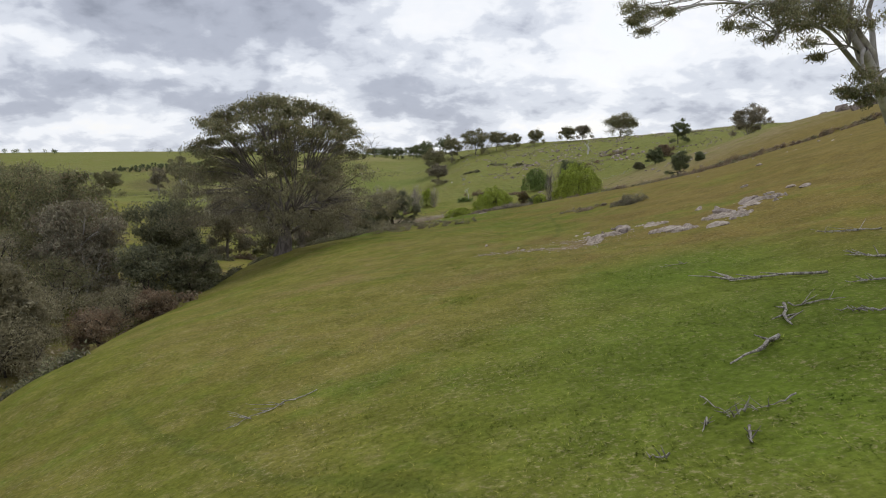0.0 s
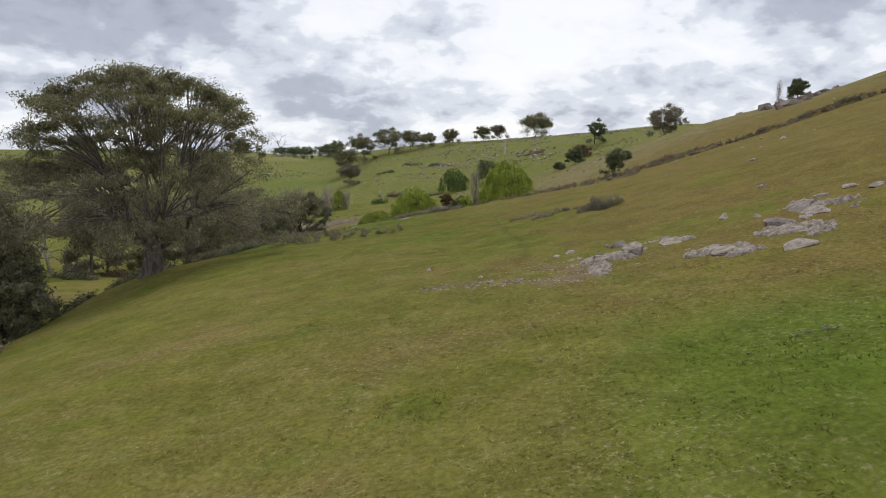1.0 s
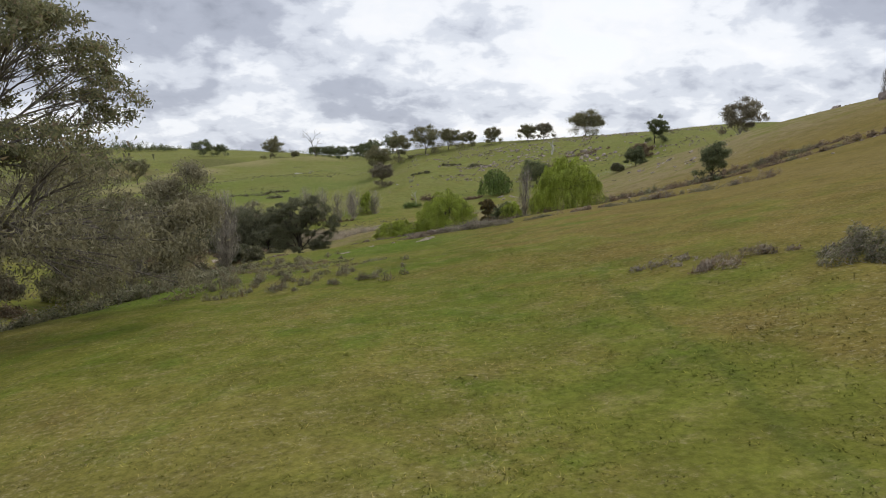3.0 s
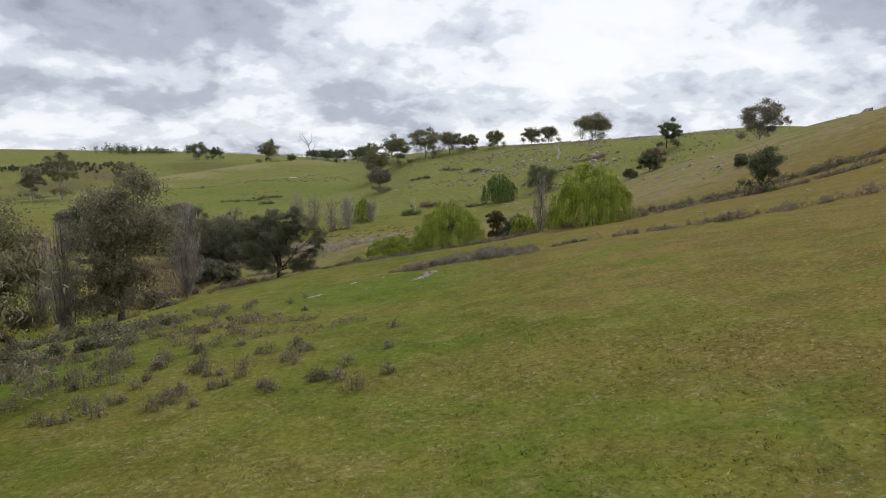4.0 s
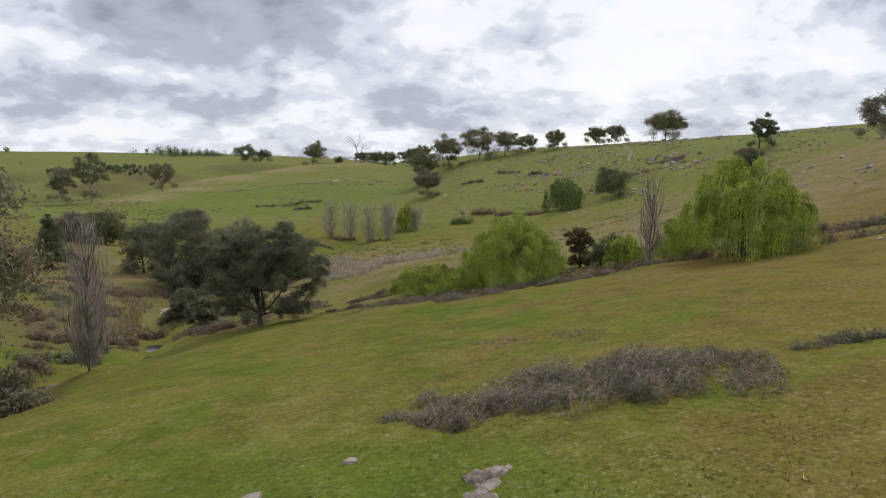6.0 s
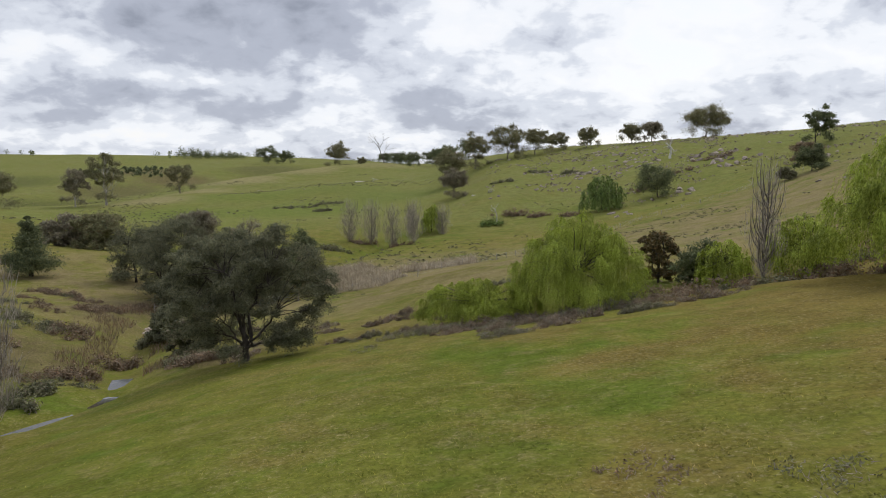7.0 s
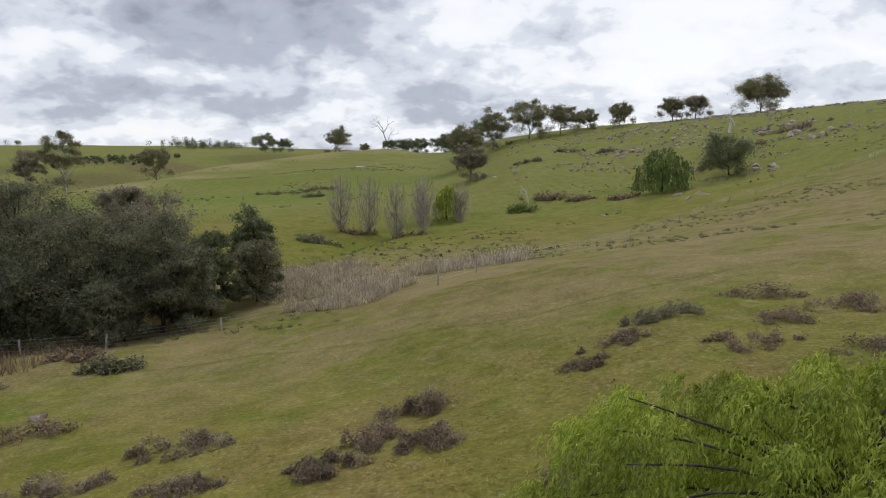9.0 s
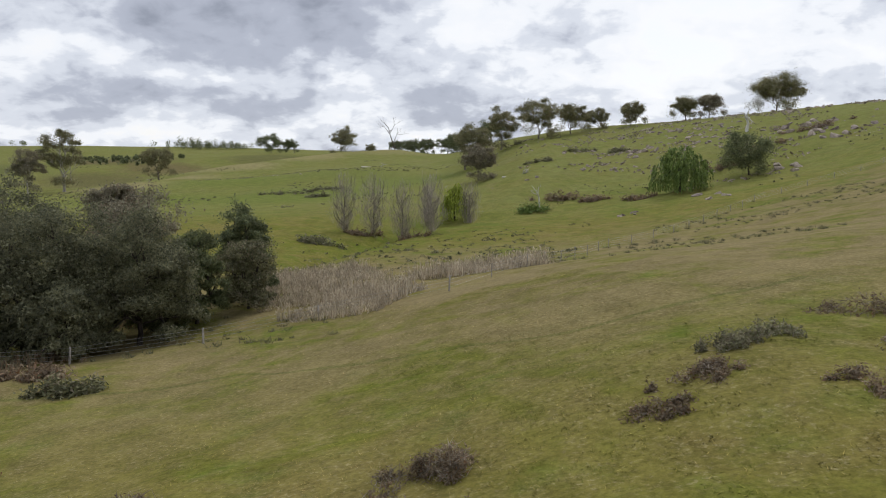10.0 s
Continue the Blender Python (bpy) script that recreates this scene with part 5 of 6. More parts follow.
# ---------- brambles and scrub ----------
WEEDY = [(-12.3, 97.7), (-10.7, 97.5), (-9.4, 101.6), (-6.2, 100.4), (-4.4, 101.3), (-1.9, 100.1), (-0.1, 99.6), (-7.9, 90.4), (-7.2, 93.9), (-8.6, 89.4), (-5.4, 99.9), (-2.7, 102.3), (-2.0, 97.1), (0.4, 97.1), (1.8, 97.5), (-2.9, 96.3), (-2.5, 158.5), (-6.3, 168.3), (-1.3, 165.6), (8.3, 130.8), (11.8, 128.5)]
def brambles(x, y, rx, ry, h, seed, mat=None, label="tangled brown bramble thicket on the grass", n=2600, twigs=300, turn=0.0, twigmat=None, leaf=(0.085, 0.045), group="brambles"):
    return bush("bramble_bush", label, x, y, rx, ry, h, seed, mat or BRAMBLE, int(n * 1.5), leaf, twigmat or TWIG, twigs, turn=turn, group=group)


bush("bramble_bush", "long heap of grey and green bramble on the slope", 10.6, 119.4, 5.4, 2.9, 1.25, 201, BRAMBLE_GREEN, 16000, (0.085, 0.042), GREYTWIG, 7500, turn=-2, group="brambles", lumps=60)
brambles(7.0, 118.0, 2.6, 1.6, 0.85, 202, BRAMBLE, "dry grey bramble at the end of the heap", 3000, 2600, twigmat=GREYTWIG)
brambles(19.5, 71.2, 2.1, 1.6, 1.35, 203, BRAMBLE_GREEN, "dense rounded bramble bush on the open slope", 5200, 1100)
brambles(17.0, 74.6, 2.0, 1.2, 0.6, 204, BRAMBLE, "low dry grey bramble beside the bush", 900, 900, twigmat=GREYTWIG)
brambles(15.0, 77.0, 1.8, 0.8, 0.4, 205, TWIG, "scattered dead bramble canes on the grass", 300, 500, twigmat=GREYTWIG)
for k, (x, y, rx, ry, h) in enumerate([(22.5, 119.5, 3.6, 1.2, 0.8), (27.5, 117.5, 2.8, 1.2, 0.9), (31.0, 116.5, 1.9, 1.3, 1.3), (36.0, 116.5, 3.2, 1.5, 1.0), (40.5, 117.0, 2.8, 1.6, 1.5), (19.0, 121, 2.0, 0.8, 0.5)]):
    brambles(x, y, rx, ry, h, 210 + k, BRAMBLE_GREEN if k % 2 else BRAMBLE, "bramble thicket in a line across the slope", 1700, 500, twigmat=GREYTWIG)
for k in range(30):       # scrub along the gully
    u = k / 29
    x, y = 16 + 90 * u, 168 - 10 * min(1, 2.2 * u) - 12 * u + math.sin(k * 2.1) * 1.6
    brambles(x, y, 3.6, 2.0, 1.35 + 0.45 * math.sin(k * 1.7), 1230 + k, BRAMBLE if k % 3 else BRAMBLE_GREEN, "dark scrub along the gully", 900, 150, leaf=(0.26, 0.13), group="gully scrub")
for k in range(17):       # the thick band of scrub above the willows
    u = k / 16
    x, y = 33 + 42 * u, 170 - 9 * u + math.sin(k * 1.9) * 1.5
    brambles(x, y, 3.2, 2.0, 1.7 + 0.4 * math.sin(k * 2.3), 1330 + k, BRAMBLE if k % 3 else BRAMBLE_GREEN, "dark thick scrub above the gully", 1600, 300, leaf=(0.18, 0.09), group="gully scrub")
for k, (x, y, rx, ry, h) in enumerate([(1.2, 163.0, 3.4, 1.8, 0.9), (4.4, 161.2, 2.4, 1.5, 0.7), (9.2, 163.6, 3.4, 1.3, 1.0), (13.2, 162.4, 3.0, 1.6, 1.0), (11.0, 159.4, 2.4, 1.3, 0.8), (17.0, 163.4, 3.2, 1.6, 1.1), (-3.8, 166.2, 2.0, 1.2, 0.8),
                                       (6.5, 164.6, 2.6, 1.2, 0.9), (20.5, 160.5, 2.4, 1.4, 0.9), (15.6, 158.6, 2.0, 1.2, 0.7), (-0.6, 168.6, 1.5, 1.0, 0.9), (-6.2, 168.0, 1.6, 1.0, 0.9)]):
    brambles(x, y, rx, ry, h, 250 + k, BRAMBLE if k % 3 else BRAMBLE_GREEN, "dark reddish bramble on the gully bank", 3400, 1000)
for k, (x, y, rx, ry, h) in enumerate([(-2.2, 180.6, 1.5, 1.2, 1.2), (-3.6, 178.6, 1.5, 1.0, 0.8), (-4.4, 176.4, 1.2, 0.8, 0.7), (-1.6, 177.6, 1.0, 0.9, 0.8)]):
    brambles(x, y, rx, ry, h, 270 + k, BRAMBLE, "purplish bramble clump beside the flats", 2200, 500)
for k, (x, y, rx, ry, h) in enumerate([(6.6, 186.0, 1.0, 0.7, 1.0), (8.2, 186.6, 1.2, 0.8, 0.9), (5.0, 183.8, 1.4, 0.7, 0.7), (3.6, 182.0, 1.0, 0.6, 0.5), (12.8, 189.6, 2.2, 1.2, 1.0), (11.6, 184.4, 1.4, 0.9, 0.8), (9.4, 181.6, 1.8, 0.9, 0.7), (14.6, 186.0, 2.0, 1.2, 1.0), (12.6, 180.0, 1.8, 1.2, 0.8)]):
    brambles(x, y, rx * 0.9, ry * 1.2, h * 0.8, 280 + k, BRAMBLE_GREEN if k < 2 else BRAMBLE, "small dark shrub on the grassy spur", 1500, 260, leaf=(0.085, 0.045))
for k, (x, y, rx, ry, h) in enumerate([(-10.5, 181, 2.4, 1.4, 0.9), (-13.6, 178.4, 2.2, 1.3, 0.8), (-16.5, 176, 2.2, 1.5, 0.9), (-9.0, 176.5, 1.6, 1.0, 0.6), (-19.5, 172.0, 2.2, 1.4, 0.8), (-15.0, 170.6, 1.8, 1.2, 0.8)]):
    brambles(x, y, rx, ry, h, 300 + k, BRAMBLE, "dry grey-brown scrub by the creek", 1300, 800, twigmat=GREYTWIG)
for k, (x, y, rx, ry, h) in enumerate([(-17, 90, 4.2, 1.6, 1.0), (-14, 94, 3.4, 1.4, 1.1), (-22, 87, 3.6, 1.8, 1.0), (-12, 99, 3.0, 1.3, 1.0), (-17, 101, 3.4, 1.6, 1.1), (-10.5, 104.5, 2.6, 1.1, 0.8), (-15.5, 108, 3.0, 1.4, 0.9), (-24, 96, 3.5, 2.0, 1.3),
                                       (-20, 110, 3.4, 1.8, 1.2), (-27, 104, 3.6, 2.0, 1.4)]):
    brambles(x, y, rx, ry, h, 320 + k, BRAMBLE_GREEN, "low dark-green bracken and bramble under the gum", 1500, 120, leaf=(0.2, 0.09), group="undergrowth")
for k in [q for q in range(22) if not 13 < q < 19]:       # undergrowth along the creek and its far bank
    r = np.random.default_rng(400 + k)
    y = 40 + k * 7.2
    x = float(np.interp(y, [p[1] for p in CREEK], [p[0] for p in CREEK])) + (r.uniform(2.2, 4.5) if k % 3 == 0 else -r.uniform(3, 14))
    brambles(x, y, r.uniform(1.8, 3.4), r.uniform(1.2, 2.2), r.uniform(0.8, 1.6), 340 + k, BRAMBLE if k % 2 else BRAMBLE_GREEN, "scrub on the creek bank", 1000, 120, leaf=(0.28, 0.13), group="undergrowth")
for k, (x, y, rx, ry, h) in enumerate([(-29.5, 166, 2.2, 1.6, 1.2), (-30.5, 172, 2.4, 1.6, 1.3), (-29.5, 178, 2.4, 1.8, 1.4), (-30, 186.5, 2.6, 1.6, 1.5), (-38, 184, 3, 2, 1.1), (-42, 196, 3.4, 1.8, 1.0), (-48, 186, 3.4, 1.8, 1.0),
                                       (-36, 170, 2.8, 1.6, 1.0), (-44, 176, 3.2, 1.8, 1.0), (-33, 162, 2.4, 1.6, 0.9), (-52, 204, 4.0, 2.0, 1.0), (-40, 158, 3.0, 1.6, 0.9), (-22, 197, 2.0, 1.2, 1.0), (-26, 200, 2.0, 1.2, 1.0), (-33, 199, 2.6, 1.4, 1.2), (-28.5, 161.5, 2.0, 1.4, 1.3), (-31, 158, 2.0, 1.6, 1.2), (-19.2, 171, 2.0, 1.4, 1.0), (-21, 174, 2.2, 1.6, 1.1)]):
    brambles(x, y, rx, ry, h, 440 + k, BRAMBLE if k % 3 else BRAMBLE_GREEN, "reddish-brown scrub on the creek flats", 1200, 120, leaf=(0.25, 0.12), group="undergrowth")
for k, (x, y, rx, ry, h, m) in enumerate([(18.0, 338, 6.0, 2.4, 2.6, BRAMBLE), (10.5, 326, 4.0, 2.0, 2.4, WILLOW_DULL), (26, 332, 4, 1.8, 1.0, BRAMBLE), (36, 330, 4, 1.6, 0.9, BRAMBLE), (-20, 296, 9, 1.8, 1.2, BRAMBLE), (-30, 283, 4, 2, 0.9, BRAMBLE_GREEN),
                                          (-66, 388, 9, 4, 1.2, BRAMBLE_GREEN), (-56, 398, 7, 3, 1.2, BRAMBLE_GREEN), (-52, 372, 4, 2, 1.0, BRAMBLE_GREEN), (60, 352, 8, 2, 1.2, BRAMBLE), (75, 362, 8, 2, 1.4, BRAMBLE), (95, 372, 9, 2.2, 1.4, BRAMBLE),
                                          (45, 405, 5, 2, 1.4, BRAMBLE_GREEN), (33, 412, 5, 2, 1.2, BRAMBLE_GREEN), (18, 390, 5, 2, 1.2, BRAMBLE_GREEN), (-78, 222, 5, 2.5, 1.2, BRAMBLE), (-60, 190, 5, 2, 1.1, BRAMBLE), (-66, 178, 4, 2, 1.2, BRAMBLE), (-52, 172, 4, 1.8, 1.0, BRAMBLE)]):
    brambles(x, y, rx, ry, h, 370 + k, m, "scrub patch on the far paddock", 700, 60, leaf=(0.5, 0.26), group="far scrub")

r = np.random.default_rng(97)
for k in range(34):
    x, y = r.uniform(-54, -19), r.uniform(160, 206)
    if from_line(np.array([x]), np.array([y]), CREEK)[0] > 3.2:
        brambles(x, y, r.uniform(1.0, 2.6), r.uniform(0.8, 1.6), r.uniform(0.4, 1.0), 1400 + k, BRAMBLE if k % 3 else BRAMBLE_GREEN, "low reddish-brown scrub on the creek flats", 700, 160, leaf=(0.15, 0.07), group="undergrowth")
BANK_SCRUB = [(1.7, 164.0, 1.9, 0.8), (3.5, 165.6, 1.2, 0.6), (5.0, 164.1, 1.0, 0.5), (6.2, 161.6, 1.5, 0.7), (9.0, 164.3, 1.6, 0.7), (6.1, 158.6, 1.0, 0.5), (9.3, 161.5, 1.8, 0.8), (11.1, 162.3, 1.8, 0.8), (2.9, 173.0, 1.4, 0.6), (6.8, 175.0, 1.6, 0.7), (-4.1, 167.2, 1.0, 0.4), (6.1, 155.0, 1.4, 0.6), (9.8, 157.4, 1.4, 0.6)]
for k, (x, y, rx, h) in enumerate(BANK_SCRUB):
    brambles(x, y, rx * 1.25, rx * 0.95, h, 860 + k, BRAMBLE_GREEN if k % 4 == 3 else BRAMBLE, "reddish-brown bramble clump above the gully", 2800, 900, leaf=(0.075, 0.036))
for k, (x, y) in enumerate(WEEDY):
    r = np.random.default_rng(800 + k)
    brambles(x, y, r.uniform(0.8, 1.6), r.uniform(0.8, 2.2), r.uniform(0.25, 0.5), 810 + k, BRAMBLE if k % 2 else BRAMBLE_GREEN, "patch of dry dark weeds in the grass", 240, 120, leaf=(0.10, 0.04), group="weed patches")

# ---------- fallen wood near the start ----------
def fallen_branch(x, y, length, turn, seed, radius=0.09, mat=None, label="bleached fallen gum branch lying in the grass", forks=4):
    rng = np.random.default_rng(seed)
    t = thing("fallen_branch", label, "branch", x, y, None, 0, "fallen branches")
    base = ground_z(x, y) - 0.05
    a = radians(turn)

    def lay(pts, lift):
        pts = np.array(pts)
        pts[:, 2] = height(x + pts[:, 0], y + pts[:, 1]) - base + lift
        return pts
    n = 9
    u = np.linspace(0, 1, n)
    side = np.cumsum(np.cumsum(rng.normal(size=n))) * 0.012 * length
    main = np.stack([math.cos(a) * u * length - math.sin(a) * side, math.sin(a) * u * length + math.cos(a) * side, 0 * u], 1)
    main = lay(main, radius * 0.7)
    main[:, 2] += np.abs(rng.normal(size=n)) * 0.05
    part("stem", tube(main, np.linspace(radius, radius * 0.30, n) * 0.5 * rng.uniform(0.7, 1.25, n), 8), mat or DEADWOOD, t, smooth=True)
    geos = []
    for _ in range(forks + 3):
        k = rng.integers(1, n - 1)
        b = a + rng.choice([-1, 1]) * rng.uniform(0.4, 1.0)
        v = np.linspace(0, 1, 5) * length * rng.uniform(0.2, 0.45)
        p = np.stack([main[k, 0] + math.cos(b) * v, main[k, 1] + math.sin(b) * v, 0 * v], 1) + np.cumsum(rng.normal(size=(5, 3)) * [0.03, 0.03, 0], 0) * length * 0.35
        p = lay(p, radius * 0.6)
        p[:, 2] += np.linspace(0, rng.uniform(0.05, 0.4), 5)
        geos.append(tube(p, np.linspace(radius * 0.34, radius * 0.09, 5), 5))
    tagged(part("twig_work", joined(geos), mat or DEADWOOD, t, smooth=True), kind="stuff")
    return t


fallen_branch(14.2, 24.6, 3.9, 128, 1, 0.13, forks=3)
fallen_branch(11.1, 21.6, 2.8, -108, 2, 0.13, forks=1)
fallen_branch(11.1, 21.3, 1.6, -7, 3, 0.06, forks=2)
fallen_branch(9.4, 18.4, 2.4, -142, 4, 0.14, forks=1)
fallen_branch(12.6, 18.8, 1.3, 141, 5, 0.08, forks=2)
fallen_branch(19.6, 30.0, 3.1, 101, 6, 0.07, forks=4)
fallen_branch(16.7, 25.2, 1.6, 105, 7, 0.10, forks=3)
fallen_branch(6.6, 14.1, 0.5, -112, 8, 0.07, forks=1)
fallen_branch(6.2, 13.1, 0.8, -104, 9, 0.06, forks=1)
fallen_branch(6.1, 15.4, 1.6, -76, 10, 0.04, forks=3)
fallen_branch(7.7, 14.2, 1.1, -175, 11, 0.04, forks=2)
fallen_branch(-4.5, 23.2, 3.2, -156, 12, 0.05, forks=7)
fallen_branch(14.7, 22.0, 1.2, 149, 13, 0.07, forks=2)
fallen_branch(5.6, 13.8, 0.5, -101, 14, 0.05, forks=1)
fallen_branch(4.4, 12.5, 0.4, 166, 15, 0.05, forks=1)
fallen_branch(12.1, 33.1, 1.2, 156, 16, 0.04, forks=2)

# ---------- fence ----------
def fence(points, step, label, seed, post_h=1.2, wooden=False):
    rng = np.random.default_rng(seed)
    start = points[0]
    t = thing("wire_fence", label, "fence", start[0], start[1])
    bz = ground_z(*start) - 0.05
    line = []
    for (ax, ay), (bx, by) in zip(points[:-1], points[1:]):
        n = max(1, int(math.hypot(bx - ax, by - ay) / step))
        line += [(ax + (bx - ax) * k / n, ay + (by - ay) * k / n) for k in range(n)]
    line.append(points[-1])
    tops = []
    for x, y in line:
        z = ground_z(x, y) - bz
        lx, ly = x - start[0], y - start[1]
        lean = rng.normal(size=2) * 0.04
        r = 0.075 if wooden else 0.05
        p = [(lx, ly, z - 0.3), (lx + lean[0] * 0.5, ly + lean[1] * 0.5, z + post_h * 0.5), (lx + lean[0], ly + lean[1], z + post_h), (lx + lean[0], ly + lean[1], z + post_h + 0.01)]
        part("post", tube(p, [r, r * 0.95, r * 0.9, 0.01], 6), POST, t)
        tops.append((lx, ly, z))
    tops = np.array(tops)
    for k in range(4):
        part("wire", tube(tops + [0, 0, post_h * (0.25 + 0.23 * k)], np.full(len(tops), 0.008), 4), WIRE, t)


fence([(-3.5, 215), (3, 226), (15.3, 253.5), (26.7, 265), (37.5, 279), (48, 291), (59.5, 296), (70.5, 299), (95, 306)], 5.0, "old post-and-wire fence running up the paddock", 1)
fence([(-37, 201), (-27, 205), (-20, 209), (-13, 213), (-3.5, 215)], 5.0, "wire fence along the foot of the spur", 2, 1.1, True)

# ---------- rocks ----------
PALE_ROCKS = [rock_mesh("rock", 500 + k, ROCK, 0.45 + 0.1 * (k % 3)) for k in range(6)]
FLAT_ROCKS = [rock_mesh("slab", 520 + k, ROCK, 0.30, 0.5) for k in range(5)]
DARK_ROCKS = [rock_mesh("boulder", 540 + k, ROCK_DARK, 0.5) for k in range(4)]


def rock(x, y, w, d, h, turn, me, label="weathered pale granite rock half sunk in the grass", name="rock", group="rocks on the slope", tilt=0.0):
    ob = new(name, me)
    z, e, w0, n, s0 = (float(q) for q in height([x, x + 0.4, x - 0.4, x, x], [y, y, y, y + 0.4, y - 0.4]))
    sx, sy = (e - w0) / 0.8, (n - s0) / 0.8
    lie = Vector((-sx, -sy, 1)).to_track_quat("Z", "Y").to_matrix().to_4x4()
    ob.matrix_world = pose(x, y, z - 0.15 * h) @ lie @ pose(0, 0, 0, tilt, 0, turn) @ Matrix.Diagonal((w * 0.68, d * 0.68, h * 2.3, 1))
    return tagged(ob, label, "rock", group)


def outcrop(x, y, w, d, turn, seed, proud=0.22, label="cracked pale granite outcrop breaking through the turf"):
    """Bedrock that breaks through the turf: an uneven, jointed pavement with a ragged rim."""
    step = 0.055
    u, v = np.meshgrid(np.arange(-w * 0.62, w * 0.62, step), np.arange(-d * 0.62, d * 0.62, step))
    c, s = math.cos(radians(turn)), math.sin(radians(turn))
    gx, gy = x + u * c - v * s, y + u * s + v * c
    o = seed * 17.3
    lumpy = 0.5 * rough(gx + o, gy, 0.9) + 0.3 * rough(gx, gy + o, 0.37) + 0.2 * rough(gx + o, gy + o, 0.16)
    edge = 1 - np.hypot(u / (w / 2), v / (d / 2)) ** 2
    bare = np.clip(edge * 0.42 - 0.10 + (lumpy - 0.5) * 2.0, -1, 1)
    blocks = np.floor(rough(gx * 0.8 + o, gy * 1.3, 0.62) * 5) / 5           # steps between joint blocks
    seam = np.minimum(np.abs(rough(gx + o, gy + 3, 0.8) - 0.5), np.abs(rough(gx + 7, gy + o, 0.55) - 0.5))
    z = proud * (np.tanh(bare * 4) * 0.55 + 0.5 * blocks * np.clip(bare * 4, 0, 1)) + 0.09 * (rough(gx, gy, 0.13) - 0.5) + 0.05 * (rough(gx + o, gy, 0.07) - 0.5) - 0.13 * np.exp(-(seam / 0.022) ** 2) * (bare > 0)
    ny, nx = u.shape
    i, j = np.meshgrid(np.arange(ny - 1), np.arange(nx - 1), indexing="ij")
    f = np.stack([i * nx + j, i * nx + j + 1, (i + 1) * nx + j + 1, (i + 1) * nx + j], -1).reshape(-1, 4)
    z = np.where(bare > -0.12, z, -0.3).ravel()
    f = f[(z[f] > -0.12).any(1)]
    base = ground_z(x, y)
    used, f = np.unique(f, return_inverse=True)
    vert = np.stack([gx.ravel() - x, gy.ravel() - y, height(gx.ravel(), gy.ravel()) - base + z], 1)[used]
    ob = new("outcrop", mesh_of("outcrop", vert, f.reshape(-1, 4), ROCK))
    ob.matrix_world = pose(x, y, base)
    return tagged(ob, label, "rock", "granite outcrops")


rock(13.8, 52.3, 1.12, 0.89, 0.50, 7, DARK_ROCKS[0], "dark lichen-covered granite boulder", "boulder")
rock(11.6, 54.4, 1.25, 0.85, 0.26, -16, FLAT_ROCKS[0])
rock(13.5, 53.4, 0.52, 0.42, 0.21, 21, PALE_ROCKS[1])
rock(12.2, 51.1, 0.23, 0.19, 0.39, -2, PALE_ROCKS[2])
rock(10.8, 54.2, 0.7, 0.42, 0.12, -25, FLAT_ROCKS[3])
rock(13.4, 49.6, 1.12, 0.89, 0.54, 12, PALE_ROCKS[4])
rock(12.9, 48.2, 0.97, 0.77, 0.41, -11, DARK_ROCKS[1], "dark lichen-covered granite boulder", "boulder")
rock(13.5, 53.4, 0.47, 0.38, 0.18, 26, PALE_ROCKS[5])
rock(12.3, 51.4, 0.23, 0.19, 0.32, 3, PALE_ROCKS[2])
outcrop(11.9, 48.8, 2.5, 2.2, -40, 1, 0.22)
outcrop(10.5, 46.6, 1.2, 2.3, -25, 2, 0.18)
outcrop(10.3, 49.4, 1.1, 1.3, -30, 3, 0.12)
outcrop(11.6, 50.6, 1.4, 1.0, -45, 4, 0.14)
outcrop(10.9, 52.0, 1.3, 0.8, -45, 6, 0.12)
rock(3.7, 56.4, 0.44, 0.35, 0.14, 0, PALE_ROCKS[0])
rock(5.7, 50.9, 0.31, 0.25, 0.16, -23, PALE_ROCKS[1])
rock(6.1, 46.9, 0.33, 0.27, 0.14, 14, PALE_ROCKS[2])
rock(6.8, 47.5, 0.21, 0.17, 0.13, -9, PALE_ROCKS[3])
rock(5.8, 48.6, 0.33, 0.27, 0.16, 28, PALE_ROCKS[4])
rock(19.6, 46.9, 1.48, 1.48, 0.64, 10, DARK_ROCKS[2], "dark lichen-covered granite boulder", "boulder")
rock(22.0, 48.7, 1.82, 1.46, 0.34, -13, DARK_ROCKS[3], "dark lichen-covered granite boulder", "boulder")
rock(21.7, 47.0, 1.62, 1.30, 0.28, 24, PALE_ROCKS[0])
rock(23.6, 48.1, 0.90, 0.72, 0.25, 1, PALE_ROCKS[1])
rock(17.4, 42.3, 1.54, 1.54, 0.39, -22, PALE_ROCKS[2])
rock(15.2, 44.2, 1.61, 1.61, 0.40, 15, PALE_ROCKS[3])
rock(14.3, 45.3, 0.73, 0.58, 0.20, -8, PALE_ROCKS[4])
rock(26.2, 58.9, 0.86, 0.69, 0.25, 29, PALE_ROCKS[5])
rock(20.0, 52.6, 0.89, 0.71, 0.31, 6, PALE_ROCKS[0])
rock(20.3, 50.1, 0.51, 0.41, 0.25, -17, PALE_ROCKS[1])
rock(20.7, 46.8, 0.90, 0.72, 0.23, 20, PALE_ROCKS[2])
rock(26.0, 50.7, 1.12, 0.89, 0.22, -3, PALE_ROCKS[3])
rock(15.8, 49.9, 2.24, 1.79, 0.19, -26, FLAT_ROCKS[1], "broad flat pale granite slab level with the turf", "slab")
rock(26.2, 48.9, 0.90, 0.72, 0.24, 11, PALE_ROCKS[4])
rock(24.5, 50.9, 1.10, 0.88, 0.21, -12, PALE_ROCKS[5])
rock(67.9, 118.8, 1.70, 1.36, 0.46, 25, PALE_ROCKS[0])
